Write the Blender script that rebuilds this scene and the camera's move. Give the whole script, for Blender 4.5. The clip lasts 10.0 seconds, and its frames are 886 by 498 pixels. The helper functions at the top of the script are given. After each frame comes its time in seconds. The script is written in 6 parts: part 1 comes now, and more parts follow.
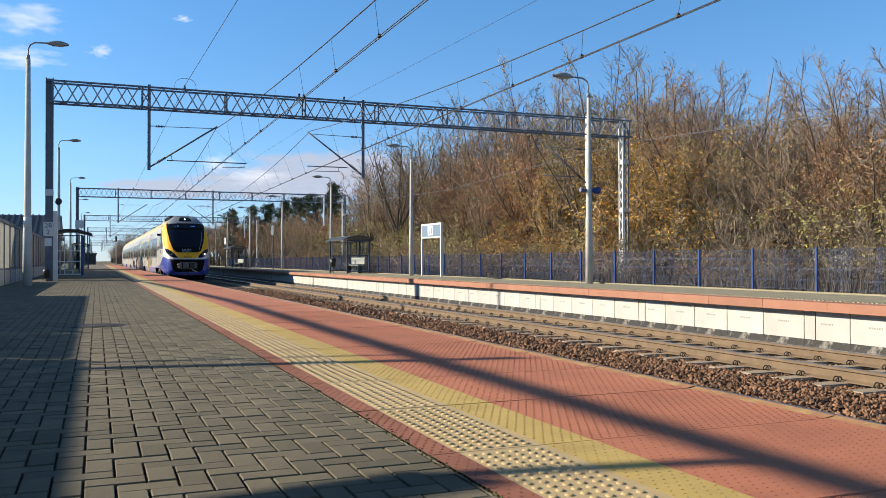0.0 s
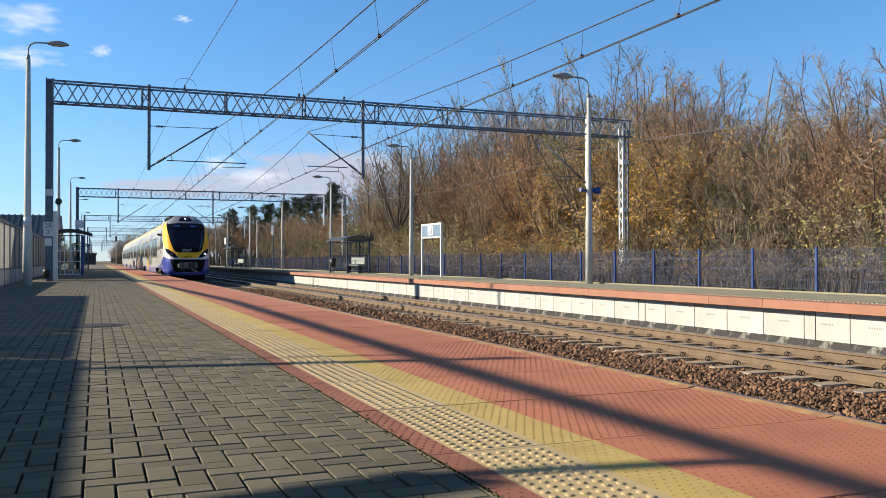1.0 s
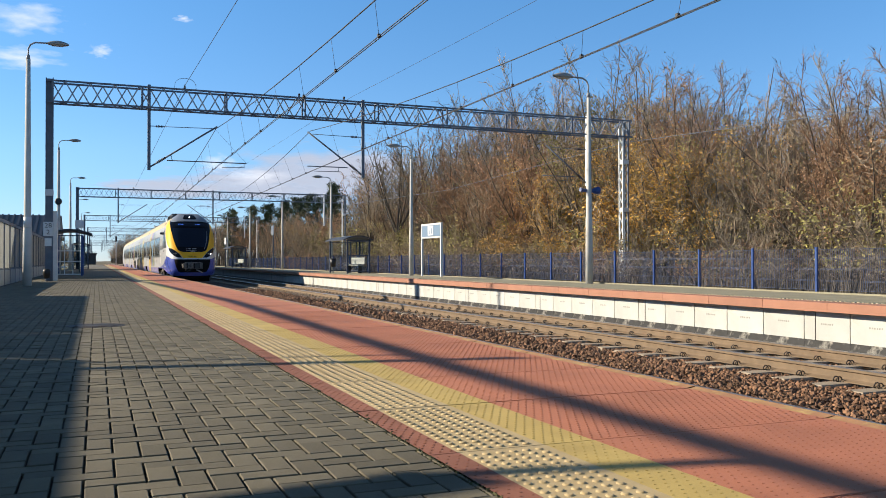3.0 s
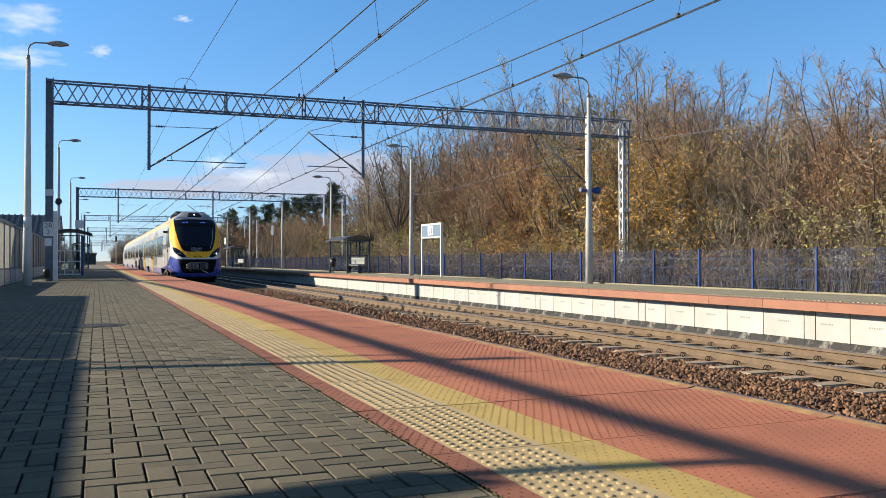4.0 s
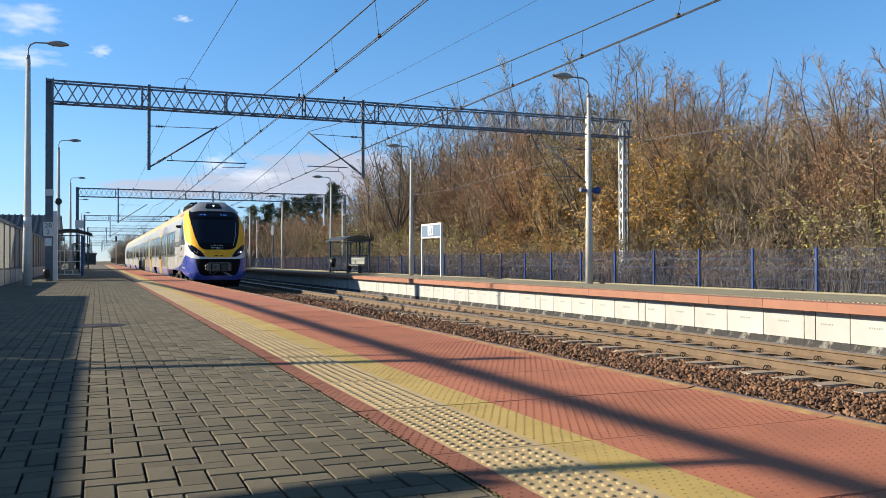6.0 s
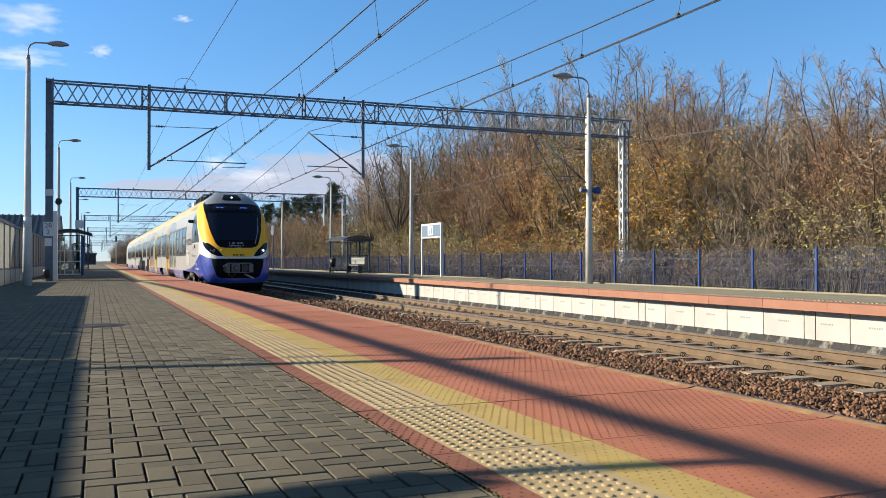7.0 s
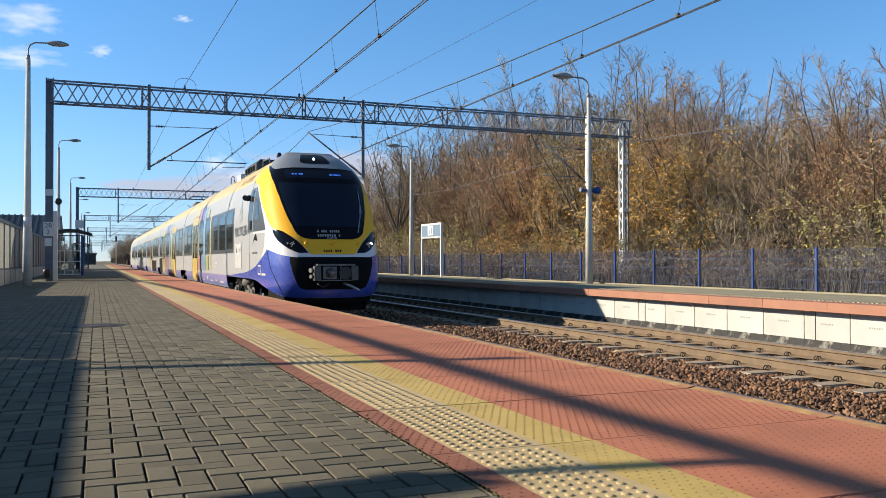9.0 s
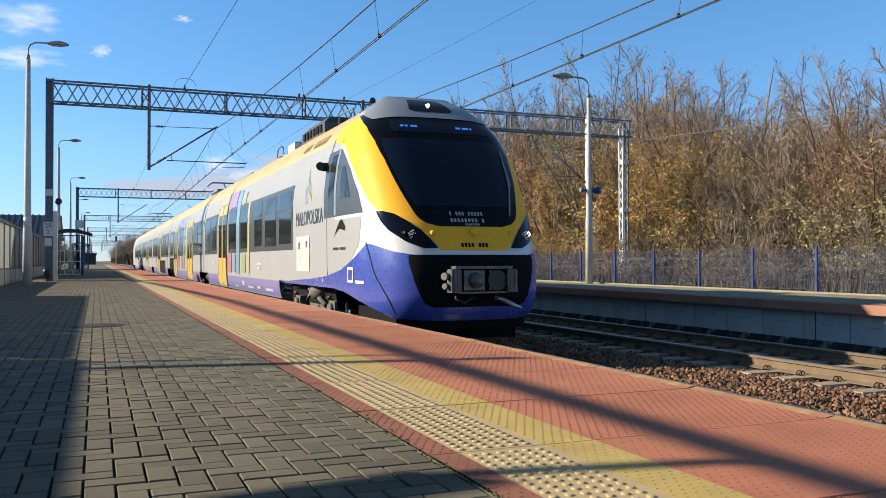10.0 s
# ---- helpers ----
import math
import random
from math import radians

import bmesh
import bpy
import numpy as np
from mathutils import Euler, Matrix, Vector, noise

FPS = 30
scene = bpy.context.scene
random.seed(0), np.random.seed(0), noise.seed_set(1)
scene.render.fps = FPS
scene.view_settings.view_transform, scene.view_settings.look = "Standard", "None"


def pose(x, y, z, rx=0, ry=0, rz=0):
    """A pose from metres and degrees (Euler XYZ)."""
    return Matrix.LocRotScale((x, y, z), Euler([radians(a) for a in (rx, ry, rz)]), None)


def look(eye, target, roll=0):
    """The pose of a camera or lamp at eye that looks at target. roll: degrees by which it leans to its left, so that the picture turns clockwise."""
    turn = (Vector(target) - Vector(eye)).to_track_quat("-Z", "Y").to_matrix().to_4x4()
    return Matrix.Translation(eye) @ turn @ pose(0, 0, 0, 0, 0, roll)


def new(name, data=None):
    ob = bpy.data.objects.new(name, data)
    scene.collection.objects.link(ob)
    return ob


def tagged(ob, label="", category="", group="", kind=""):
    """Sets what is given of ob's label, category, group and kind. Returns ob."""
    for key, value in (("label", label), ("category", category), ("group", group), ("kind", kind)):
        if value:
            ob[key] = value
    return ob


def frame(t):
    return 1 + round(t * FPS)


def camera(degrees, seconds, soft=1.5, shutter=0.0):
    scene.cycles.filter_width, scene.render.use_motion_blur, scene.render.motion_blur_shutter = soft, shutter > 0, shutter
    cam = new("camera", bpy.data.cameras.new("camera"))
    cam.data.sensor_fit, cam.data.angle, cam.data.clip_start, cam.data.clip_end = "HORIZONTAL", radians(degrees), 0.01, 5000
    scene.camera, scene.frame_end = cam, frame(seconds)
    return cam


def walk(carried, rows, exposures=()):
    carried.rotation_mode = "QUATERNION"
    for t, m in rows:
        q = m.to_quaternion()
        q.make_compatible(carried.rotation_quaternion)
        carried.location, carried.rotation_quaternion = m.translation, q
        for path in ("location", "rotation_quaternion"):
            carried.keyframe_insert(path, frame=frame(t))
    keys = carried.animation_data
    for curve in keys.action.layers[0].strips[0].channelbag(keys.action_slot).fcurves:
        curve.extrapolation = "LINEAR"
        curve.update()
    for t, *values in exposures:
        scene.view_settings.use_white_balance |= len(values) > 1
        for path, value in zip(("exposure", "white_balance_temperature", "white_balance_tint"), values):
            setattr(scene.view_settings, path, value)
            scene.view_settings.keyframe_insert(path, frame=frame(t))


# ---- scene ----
# The camera stands on the platform, 0.78 m above the paving.
cam = camera(54.78, 10.0, soft=0.9, shutter=0.0)
EYE = Vector((0.0, 0.0, 0.779))
YAW, PITCH = radians(22.07), radians(0.749)
AHEAD = Vector((math.sin(YAW) * math.cos(PITCH), math.cos(YAW) * math.cos(PITCH), math.sin(PITCH)))
walk(cam, [(0.0, look(EYE, EYE + AHEAD, -0.105)), (10.0, look(EYE, EYE + AHEAD, -0.105))])

# ---- light ----
SUN_WAY = Vector((2.05, -1.05, -1.0)).normalized()      # the way the sunlight travels
sky = bpy.data.worlds.new("sky")
scene.world = sky
sky.use_nodes = True
wn = sky.node_tree.nodes
wn.clear()
w_out = wn.new("ShaderNodeOutputWorld")
w_bg = wn.new("ShaderNodeBackground")
w_sky = wn.new("ShaderNodeTexSky")
w_sky.sky_type = "NISHITA"
w_sky.sun_disc = False
w_sky.sun_elevation = math.asin(-SUN_WAY.z)
w_sky.sun_rotation = math.atan2(-SUN_WAY.x, -SUN_WAY.y)
w_sky.air_density, w_sky.dust_density, w_sky.ozone_density = 1.0, 0.0, 3.5
w_sky.altitude = 1500
w_bg.inputs["Strength"].default_value = 0.092
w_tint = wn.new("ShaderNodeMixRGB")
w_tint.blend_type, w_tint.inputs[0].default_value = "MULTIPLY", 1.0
# Pale haze at the horizon, clear blue above it; unseen zenith tinted to warm the shade.
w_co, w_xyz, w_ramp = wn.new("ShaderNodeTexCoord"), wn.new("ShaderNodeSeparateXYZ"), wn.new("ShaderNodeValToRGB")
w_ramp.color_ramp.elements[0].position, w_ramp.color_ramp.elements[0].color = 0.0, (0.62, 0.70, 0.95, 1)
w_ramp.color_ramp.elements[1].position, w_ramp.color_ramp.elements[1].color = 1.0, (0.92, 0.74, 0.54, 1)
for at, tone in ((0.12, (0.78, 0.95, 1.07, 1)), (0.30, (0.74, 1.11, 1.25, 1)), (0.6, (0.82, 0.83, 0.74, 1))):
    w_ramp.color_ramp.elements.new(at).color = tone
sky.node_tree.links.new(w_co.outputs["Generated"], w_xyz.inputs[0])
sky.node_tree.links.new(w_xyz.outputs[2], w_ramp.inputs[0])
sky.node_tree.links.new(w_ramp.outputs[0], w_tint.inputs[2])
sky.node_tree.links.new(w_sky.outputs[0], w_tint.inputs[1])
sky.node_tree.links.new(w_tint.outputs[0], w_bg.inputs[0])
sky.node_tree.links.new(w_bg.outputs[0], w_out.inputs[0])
sun_data = bpy.data.lights.new("sun", "SUN")
sun_data.energy, sun_data.angle, sun_data.color = 5.0, radians(0.8), (1.0, 0.87, 0.68)
sun = new("sun", sun_data)
sun.matrix_world = look(-SUN_WAY * 60, (0, 0, 0))
scene.view_settings.exposure = 0.82


# ---- mesh helpers ----
class G:
    """Collects vertices and faces of one mesh, with a material index for each face."""

    def __init__(self):
        self.v, self.f, self.m, self.s = [], [], [], []

    def face(self, ids, mat=0, smooth=False):
        self.f.append(tuple(ids)), self.m.append(mat), self.s.append(smooth)

    def box(self, x0, y0, z0, x1, y1, z1, mat=0):
        n = len(self.v)
        self.v += [(x0, y0, z0), (x1, y0, z0), (x1, y1, z0), (x0, y1, z0), (x0, y0, z1), (x1, y0, z1), (x1, y1, z1), (x0, y1, z1)]
        for q in ((0, 3, 2, 1), (4, 5, 6, 7), (0, 1, 5, 4), (1, 2, 6, 5), (2, 3, 7, 6), (3, 0, 4, 7)):
            self.face([n + i for i in q], mat)
        return self

    def slab(self, x0, y0, z0, x1, y1, z1, c=0.004, mat=0):
        """A box whose upper edges are chamfered by c; no underside."""
        n = len(self.v)
        self.v += [(x0, y0, z0), (x1, y0, z0), (x1, y1, z0), (x0, y1, z0), (x0, y0, z1 - c), (x1, y0, z1 - c), (x1, y1, z1 - c), (x0, y1, z1 - c),
                   (x0 + c, y0 + c, z1), (x1 - c, y0 + c, z1), (x1 - c, y1 - c, z1), (x0 + c, y1 - c, z1)]
        for a in (0, 4):
            for i in range(4):
                j = (i + 1) % 4
                self.face((n + a + i, n + a + j, n + a + 4 + j, n + a + 4 + i), mat)
        self.face((n + 8, n + 9, n + 10, n + 11), mat)
        return self

    def tube(self, p0, p1, r0, r1=None, n=8, mat=0, caps=True, smooth=True):
        p0, p1 = Vector(p0), Vector(p1)
        r1 = r0 if r1 is None else r1
        d = (p1 - p0).normalized()
        a = d.orthogonal().normalized()
        if abs(d.z) < 0.999:
            a = d.cross(Vector((0, 0, 1))).normalized()
        b = d.cross(a)
        k = len(self.v)
        for p, r in ((p0, r0), (p1, r1)):
            for i in range(n):
                t = 2 * math.pi * (i + 0.5) / n
                self.v.append(tuple(p + r * (math.cos(t) * a + math.sin(t) * b)))
        for i in range(n):
            j = (i + 1) % n
            self.face((k + i, k + j, k + n + j, k + n + i), mat, smooth)
        if caps:
            self.face([k + i for i in range(n)][::-1], mat)
            self.face([k + n + i for i in range(n)], mat)
        return self

    def bar(self, p0, p1, w, h, mat=0):
        """A square-edged bar between two points: w across, h upright."""
        p0, p1 = Vector(p0), Vector(p1)
        d = (p1 - p0).normalized()
        up = Vector((0, 0, 1)) if abs(d.z) < 0.95 else Vector((0, 1, 0))
        a = d.cross(up).normalized() * w / 2
        b = a.cross(d).normalized() * h / 2
        k = len(self.v)
        for p in (p0, p1):
            self.v += [tuple(p + q) for q in (-a - b, a - b, a + b, -a + b)]
        for q in ((0, 1, 2, 3), (7, 6, 5, 4), (0, 4, 5, 1), (1, 5, 6, 2), (2, 6, 7, 3), (3, 7, 4, 0)):
            self.face([k + i for i in q], mat)
        return self

    def path(self, points, r, n=8, mat=0):
        """A round pipe along several points."""
        pts = [Vector(p) for p in points]
        k = len(self.v)
        ref = Vector((0, 0, 1))
        for i, p in enumerate(pts):
            d = (pts[min(i + 1, len(pts) - 1)] - pts[max(i - 1, 0)]).normalized()
            a = d.cross(ref)
            a = a.normalized() if a.length > 1e-3 else Vector((1, 0, 0))
            b = d.cross(a)
            rr = r[i] if isinstance(r, (list, tuple)) else r
            for j in range(n):
                t = 2 * math.pi * (j + 0.5) / n
                self.v.append(tuple(p + rr * (math.cos(t) * a + math.sin(t) * b)))
        for i in range(len(pts) - 1):
            for j in range(n):
                q = (j + 1) % n
                self.face((k + i * n + j, k + i * n + q, k + (i + 1) * n + q, k + (i + 1) * n + j), mat, True)
        self.face([k + j for j in range(n)][::-1], mat)
        self.face([k + (len(pts) - 1) * n + j for j in range(n)], mat)
        return self

    def grid(self, rows, mat=0, smooth=True, flip=False):
        """A sheet through rows of points."""
        k, w = len(self.v), len(rows[0])
        for row in rows:
            self.v += [tuple(p) for p in row]
        for i in range(len(rows) - 1):
            for j in range(w - 1):
                q = (k + i * w + j, k + i * w + j + 1, k + (i + 1) * w + j + 1, k + (i + 1) * w + j)
                self.face(q[::-1] if flip else q, mat, smooth)
        return self

    def mesh(self, name, mats):
        me = bpy.data.meshes.new(name)
        me.from_pydata(self.v, [], self.f)
        for m in mats if isinstance(mats, (list, tuple)) else [mats]:
            me.materials.append(m)
        me.polygons.foreach_set("material_index", self.m)
        me.polygons.foreach_set("use_smooth", self.s)
        me.update()
        return me


def part(name, g, mats, parent=None, label="", kind=""):
    me = g.mesh(name, mats) if isinstance(g, G) else g
    ob = new(name, me)
    ob.parent = parent
    return tagged(ob, label=label, kind=kind)


def thing(name, label, category, at=(0, 0, 0), group="", kind=""):
    ob = new(name)
    ob.location = at
    ob.empty_display_size = 0.2
    return tagged(ob, label, category, group, kind)


# ---- materials ----
def material(name, base, rough=0.7, metal=0.0, vary=0.25, scale=6.0, fine=60.0, bump=0.15, dirt=None, dirt_at=0.55, dirt_scale=1.2, island=0.0, obj=0.0, spec=0.5, coat=0.0, dist=0.01):
    """A surface with coarse and fine variation in colour, a shape of dirt, and a fine relief."""
    m = bpy.data.materials.new(name)
    m.use_nodes = True
    nt = m.node_tree
    N, L = nt.nodes, nt.links
    b = N["Principled BSDF"]
    co = N.new("ShaderNodeTexCoord")

    def noise_node(s, detail=4.0, rgh=0.6):
        t = N.new("ShaderNodeTexNoise")
        t.inputs["Scale"].default_value, t.inputs["Detail"].default_value, t.inputs["Roughness"].default_value = s, detail, rgh
        L.new(co.outputs["Object"], t.inputs["Vector"])
        return t.outputs["Fac"]

    def ramp(src, lo, hi, a, c):
        r = N.new("ShaderNodeMapRange")
        r.inputs[1].default_value, r.inputs[2].default_value, r.inputs[3].default_value, r.inputs[4].default_value = lo, hi, a, c
        L.new(src, r.inputs[0])
        return r.outputs[0]

    def times(x, y):
        t = N.new("ShaderNodeMath")
        t.operation = "MULTIPLY"
        L.new(x, t.inputs[0]), L.new(y, t.inputs[1])
        return t.outputs[0]

    big, small = noise_node(scale), noise_node(fine, 6.0, 0.7)
    k = times(ramp(big, 0.3, 0.7, 1 - vary, 1 + vary), ramp(small, 0.3, 0.7, 1 - vary * 0.6, 1 + vary * 0.6))
    if island:
        g = N.new("ShaderNodeNewGeometry")
        k = times(k, ramp(g.outputs["Random Per Island"], 0, 1, 1 - island, 1 + island))
    if obj:
        o = N.new("ShaderNodeObjectInfo")
        k = times(k, ramp(o.outputs["Random"], 0, 1, 1 - obj, 1 + obj))
    mul = N.new("ShaderNodeMixRGB")
    mul.blend_type, mul.inputs[0].default_value, mul.inputs[1].default_value = "MULTIPLY", 1.0, (*base, 1)
    L.new(k, mul.inputs[2])
    colour = mul.outputs[0]
    if dirt:
        mix = N.new("ShaderNodeMixRGB")
        mix.inputs[2].default_value = (*dirt, 1)
        L.new(ramp(noise_node(dirt_scale, 8.0, 0.65), dirt_at, dirt_at + 0.15, 0, 0.8), mix.inputs[0])
        L.new(colour, mix.inputs[1])
        colour = mix.outputs[0]
    L.new(colour, b.inputs["Base Color"])
    L.new(ramp(small, 0.2, 0.8, max(rough - 0.1, 0.02), min(rough + 0.1, 1)), b.inputs["Roughness"])
    b.inputs["Metallic"].default_value = metal
    b.inputs["Specular IOR Level"].default_value = spec
    b.inputs["Coat Weight"].default_value = coat
    b.inputs["Coat Roughness"].default_value = 0.06
    if bump:
        bp = N.new("ShaderNodeBump")
        bp.inputs["Strength"].default_value, bp.inputs["Distance"].default_value = bump, dist
        L.new(small, bp.inputs["Height"])
        L.new(bp.outputs[0], b.inputs["Normal"])
    return m


def plain(name, base, rough=0.4, metal=0.0, emit=None, power=0.0, coat=0.0, spec=0.5):
    m = bpy.data.materials.new(name)
    m.use_nodes = True
    b = m.node_tree.nodes["Principled BSDF"]
    b.inputs["Base Color"].default_value = (*base, 1)
    b.inputs["Roughness"].default_value, b.inputs["Metallic"].default_value = rough, metal
    b.inputs["Coat Weight"].default_value = coat
    b.inputs["Specular IOR Level"].default_value = spec
    if emit:
        b.inputs["Emission Color"].default_value = (*emit, 1)
        b.inputs["Emission Strength"].default_value = power
    return m


M_PAVER = material("paver_concrete", (0.123, 0.107, 0.071), 0.9, vary=0.2, scale=3.0, fine=150, bump=0.8, obj=0.2, dist=0.003)
M_PAVER_JOIN = material("paver_concrete_joined", (0.123, 0.107, 0.071), 0.9, vary=0.2, scale=3.0, fine=150, bump=0.8, island=0.2, dist=0.003)
M_JOINT = material("joint_sand", (0.026, 0.022, 0.014), 1.0, vary=0.35, scale=9, fine=120, bump=0.6, dirt=(0.039, 0.0546, 0.0156), dirt_at=0.6)
M_RED = material("red_slab", (0.42, 0.155, 0.085), 0.75, vary=0.16, scale=1.6, fine=120, bump=0.3, obj=0.06, dist=0.003, dirt=(0.312, 0.129, 0.078), dirt_at=0.58)
M_RED_DARK = material("red_slab_border", (0.25, 0.095, 0.058), 0.85, vary=0.2, scale=4, fine=120, bump=0.3, obj=0.06, dist=0.003)
M_YELLOW = material("yellow_tactile", (0.45, 0.345, 0.185), 0.75, vary=0.12, scale=2.5, fine=90, bump=0.25, obj=0.05, dist=0.003, dirt=(0.312, 0.242, 0.117), dirt_at=0.6)
M_YELLOW2 = material("yellow_band", (0.46, 0.335, 0.105), 0.75, vary=0.14, scale=3, fine=90, bump=0.25, obj=0.05, dist=0.003)
M_EDGE = material("worn_yellow_line", (0.42, 0.31, 0.12), 0.85, vary=0.3, scale=9, fine=60, bump=0.6, dirt=(0.30, 0.135, 0.075), dirt_at=0.36, dirt_scale=4, dist=0.003)
M_BALLAST = material("ballast_bed", (0.07, 0.047, 0.034), 0.95, vary=0.5, scale=14, fine=45, bump=1.0, dist=0.03)
M_STONE = material("ballast_stone", (0.185, 0.10, 0.056), 0.9, vary=0.2, scale=20, fine=120, bump=0.4, island=0.65, dist=0.003)
M_SLEEPER = material("sleeper_concrete", (0.31, 0.25, 0.185), 0.9, vary=0.2, scale=8, fine=90, bump=0.3, dirt=(0.133, 0.078, 0.0468), dirt_at=0.55, dirt_scale=4, obj=0.1, dist=0.003)
M_RAIL_SIDE = material("rusty_rail_side", (0.156, 0.109, 0.0663), 0.8, vary=0.2, scale=4, fine=80, bump=0.25, dirt=(0.156, 0.0936, 0.0546), dirt_at=0.56, dirt_scale=3, dist=0.002)
M_RAIL_TOP = material("rail_head_steel", (0.39, 0.351, 0.312), 0.35, metal=0.9, vary=0.12, scale=3, fine=60, bump=0.05)
M_CLIP = plain("dark_clip", (0.0273, 0.0195, 0.0156), 0.7)
M_WALL = material("cream_concrete", (0.45, 0.455, 0.43), 0.85, vary=0.08, scale=2.0, fine=60, bump=0.15, obj=0.05, dist=0.003, dirt=(0.37, 0.345, 0.27), dirt_at=0.58, dirt_scale=2.6)
M_TACTILE = material("pale_tactile", (0.40, 0.33, 0.22), 0.85, vary=0.2, scale=4, fine=50, bump=0.2)
M_STENCIL = plain("faded_stencil", (0.27, 0.27, 0.25), 0.9)
M_BITUMEN = material("bitumen_coat", (0.02, 0.02, 0.02), 0.6, vary=0.4, scale=6, fine=40, bump=0.3, dirt=(0.42, 0.40, 0.35), dirt_at=0.55, dirt_scale=5)
M_LIP = material("orange_slab_edge", (0.32, 0.15, 0.095), 0.8, vary=0.1, scale=2, fine=60, bump=0.2, obj=0.08, dist=0.003, dirt=(0.26, 0.15, 0.10), dirt_at=0.55)
M_PAVE_AWAY = material("paver_concrete_away", (0.113, 0.101, 0.078), 0.9, vary=0.15, scale=3.0, fine=20, bump=0.3)
M_FAR_PAVE = material("far_paving", (0.245, 0.225, 0.155), 0.9, vary=0.15, scale=2.5, fine=30, bump=0.3)
M_LACING_LIT = material("sunlit_lacing_steel", (0.26, 0.285, 0.32), 0.55, metal=0.35, vary=0.1, scale=3, fine=30, bump=0.05)
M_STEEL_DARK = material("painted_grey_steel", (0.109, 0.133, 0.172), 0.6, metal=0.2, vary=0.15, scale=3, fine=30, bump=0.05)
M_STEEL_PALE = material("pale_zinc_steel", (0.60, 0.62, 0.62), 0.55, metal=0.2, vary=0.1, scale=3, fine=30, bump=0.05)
M_POLE = material("lamp_pole_concrete", (0.46, 0.45, 0.42), 0.85, vary=0.12, scale=2, fine=50, bump=0.2, dirt=(0.234, 0.218, 0.195), dirt_at=0.6, dist=0.003)
M_LAMP = plain("lamp_housing", (0.257, 0.265, 0.265), 0.4)
M_LENS = plain("lamp_lens", (0.429, 0.429, 0.406), 0.15)
M_WIRE = plain("copper_wire", (0.0234, 0.0234, 0.025), 0.6)
M_INSUL = plain("insulator_brown", (0.039, 0.0234, 0.0195), 0.3)
M_BLUE = material("blue_paint", (0.012, 0.05, 0.20), 0.45, vary=0.15, scale=4, fine=40, bump=0.05, obj=0.1)
M_MESH_BLUE = material("blue_mesh_wire", (0.038, 0.062, 0.13), 0.5, vary=0.2, scale=3, fine=40, bump=0)
M_WHITE = material("white_board", (0.562, 0.569, 0.577), 0.5, vary=0.06, scale=3, fine=40, bump=0.03)
M_SIGN_BLUE = plain("sign_blue", (0.0234, 0.0936, 0.328), 0.4)
M_SIGN_PALE = plain("sign_sky_blue", (0.156, 0.226, 0.312), 0.4)
M_BLACK = plain("black_plastic", (0.00936, 0.00936, 0.0109), 0.45)
M_DARK_ROOF = material("dark_roof_sheet", (0.0429, 0.0452, 0.0546), 0.5, vary=0.2, scale=4, fine=40, bump=0.1)
M_MOSS = material("moss_grit", (0.0585, 0.0585, 0.0234), 0.95, vary=0.4, scale=12, fine=90, bump=0.4, island=0.4)
M_GROUND = material("dry_grass_ground", (0.101, 0.0819, 0.0429), 0.95, vary=0.4, scale=0.8, fine=9, bump=0.8, dirt=(0.0546, 0.0624, 0.0234), dirt_at=0.52, dirt_scale=0.35, dist=0.05)
M_GLASS = bpy.data.materials.new("clear_glass")
M_GLASS.use_nodes = True
gb = M_GLASS.node_tree.nodes["Principled BSDF"]
gb.inputs["Base Color"].default_value = (0.86, 0.92, 0.93, 1)
gb.inputs["Roughness"].default_value, gb.inputs["Transmission Weight"].default_value, gb.inputs["IOR"].default_value = 0.05, 1.0, 1.05
# ---- ground, tracks and platforms ----
RAIL_Z = -0.55          # head of the rails; the paving of the near platform is z = 0
BED_Z = -0.785
TRACK_A, TRACK_B = 5.12, 9.295
SLEEPER0, SLEEPER_STEP = 7.283, 0.595
PAVE_X, EDGE_X = 1.238, 3.385
SLAB_Y0, SLAB_STEP = 5.3225, 1.064
OPP_Z, LIP_X, WALL_X, FENCE_X = 0.08, 10.9, 11.1, 13.98
PLAT_END = 190.0

g = G()
rows = []
for y in (-300, -60, -20, 0, 20, 60, 120, 200, 400, 900, 2500):
    rows.append([(x, y, z) for x, z in ((-2500, -0.9), (-300, -0.9), (-40, -0.6), (-9, -0.35), (-2.9, -0.35), (-2.8, -0.95), (14.2, -0.95), (15.0, -0.45), (26, -0.45), (60, -0.3), (300, 0.0), (2500, 0.0))])
g.grid(rows, smooth=False, flip=True)
ground = part("ground", g, M_GROUND, label="dry autumn grass and bare earth around the tracks", kind="structure")
tagged(ground, category="ground")

g = G()
rng = random.Random(4)
ys = [-30 + 0.5 * i for i in range(180)] + [60 + 6 * i for i in range(60)]
rows = []
for y in ys:
    row = []
    for x in [3.2 + 0.28 * i for i in range(30)]:
        row.append((x, y, BED_Z + (noise.noise((x * 2, y * 2, 0)) * 0.035 if y < 60 else 0)))
    rows.append(row)
g.grid(rows, smooth=True, flip=True)
ballast = part("ballast_bed", g, M_BALLAST, label="rust-brown crushed stone ballast between the platforms", kind="structure")
tagged(ballast, category="ballast")


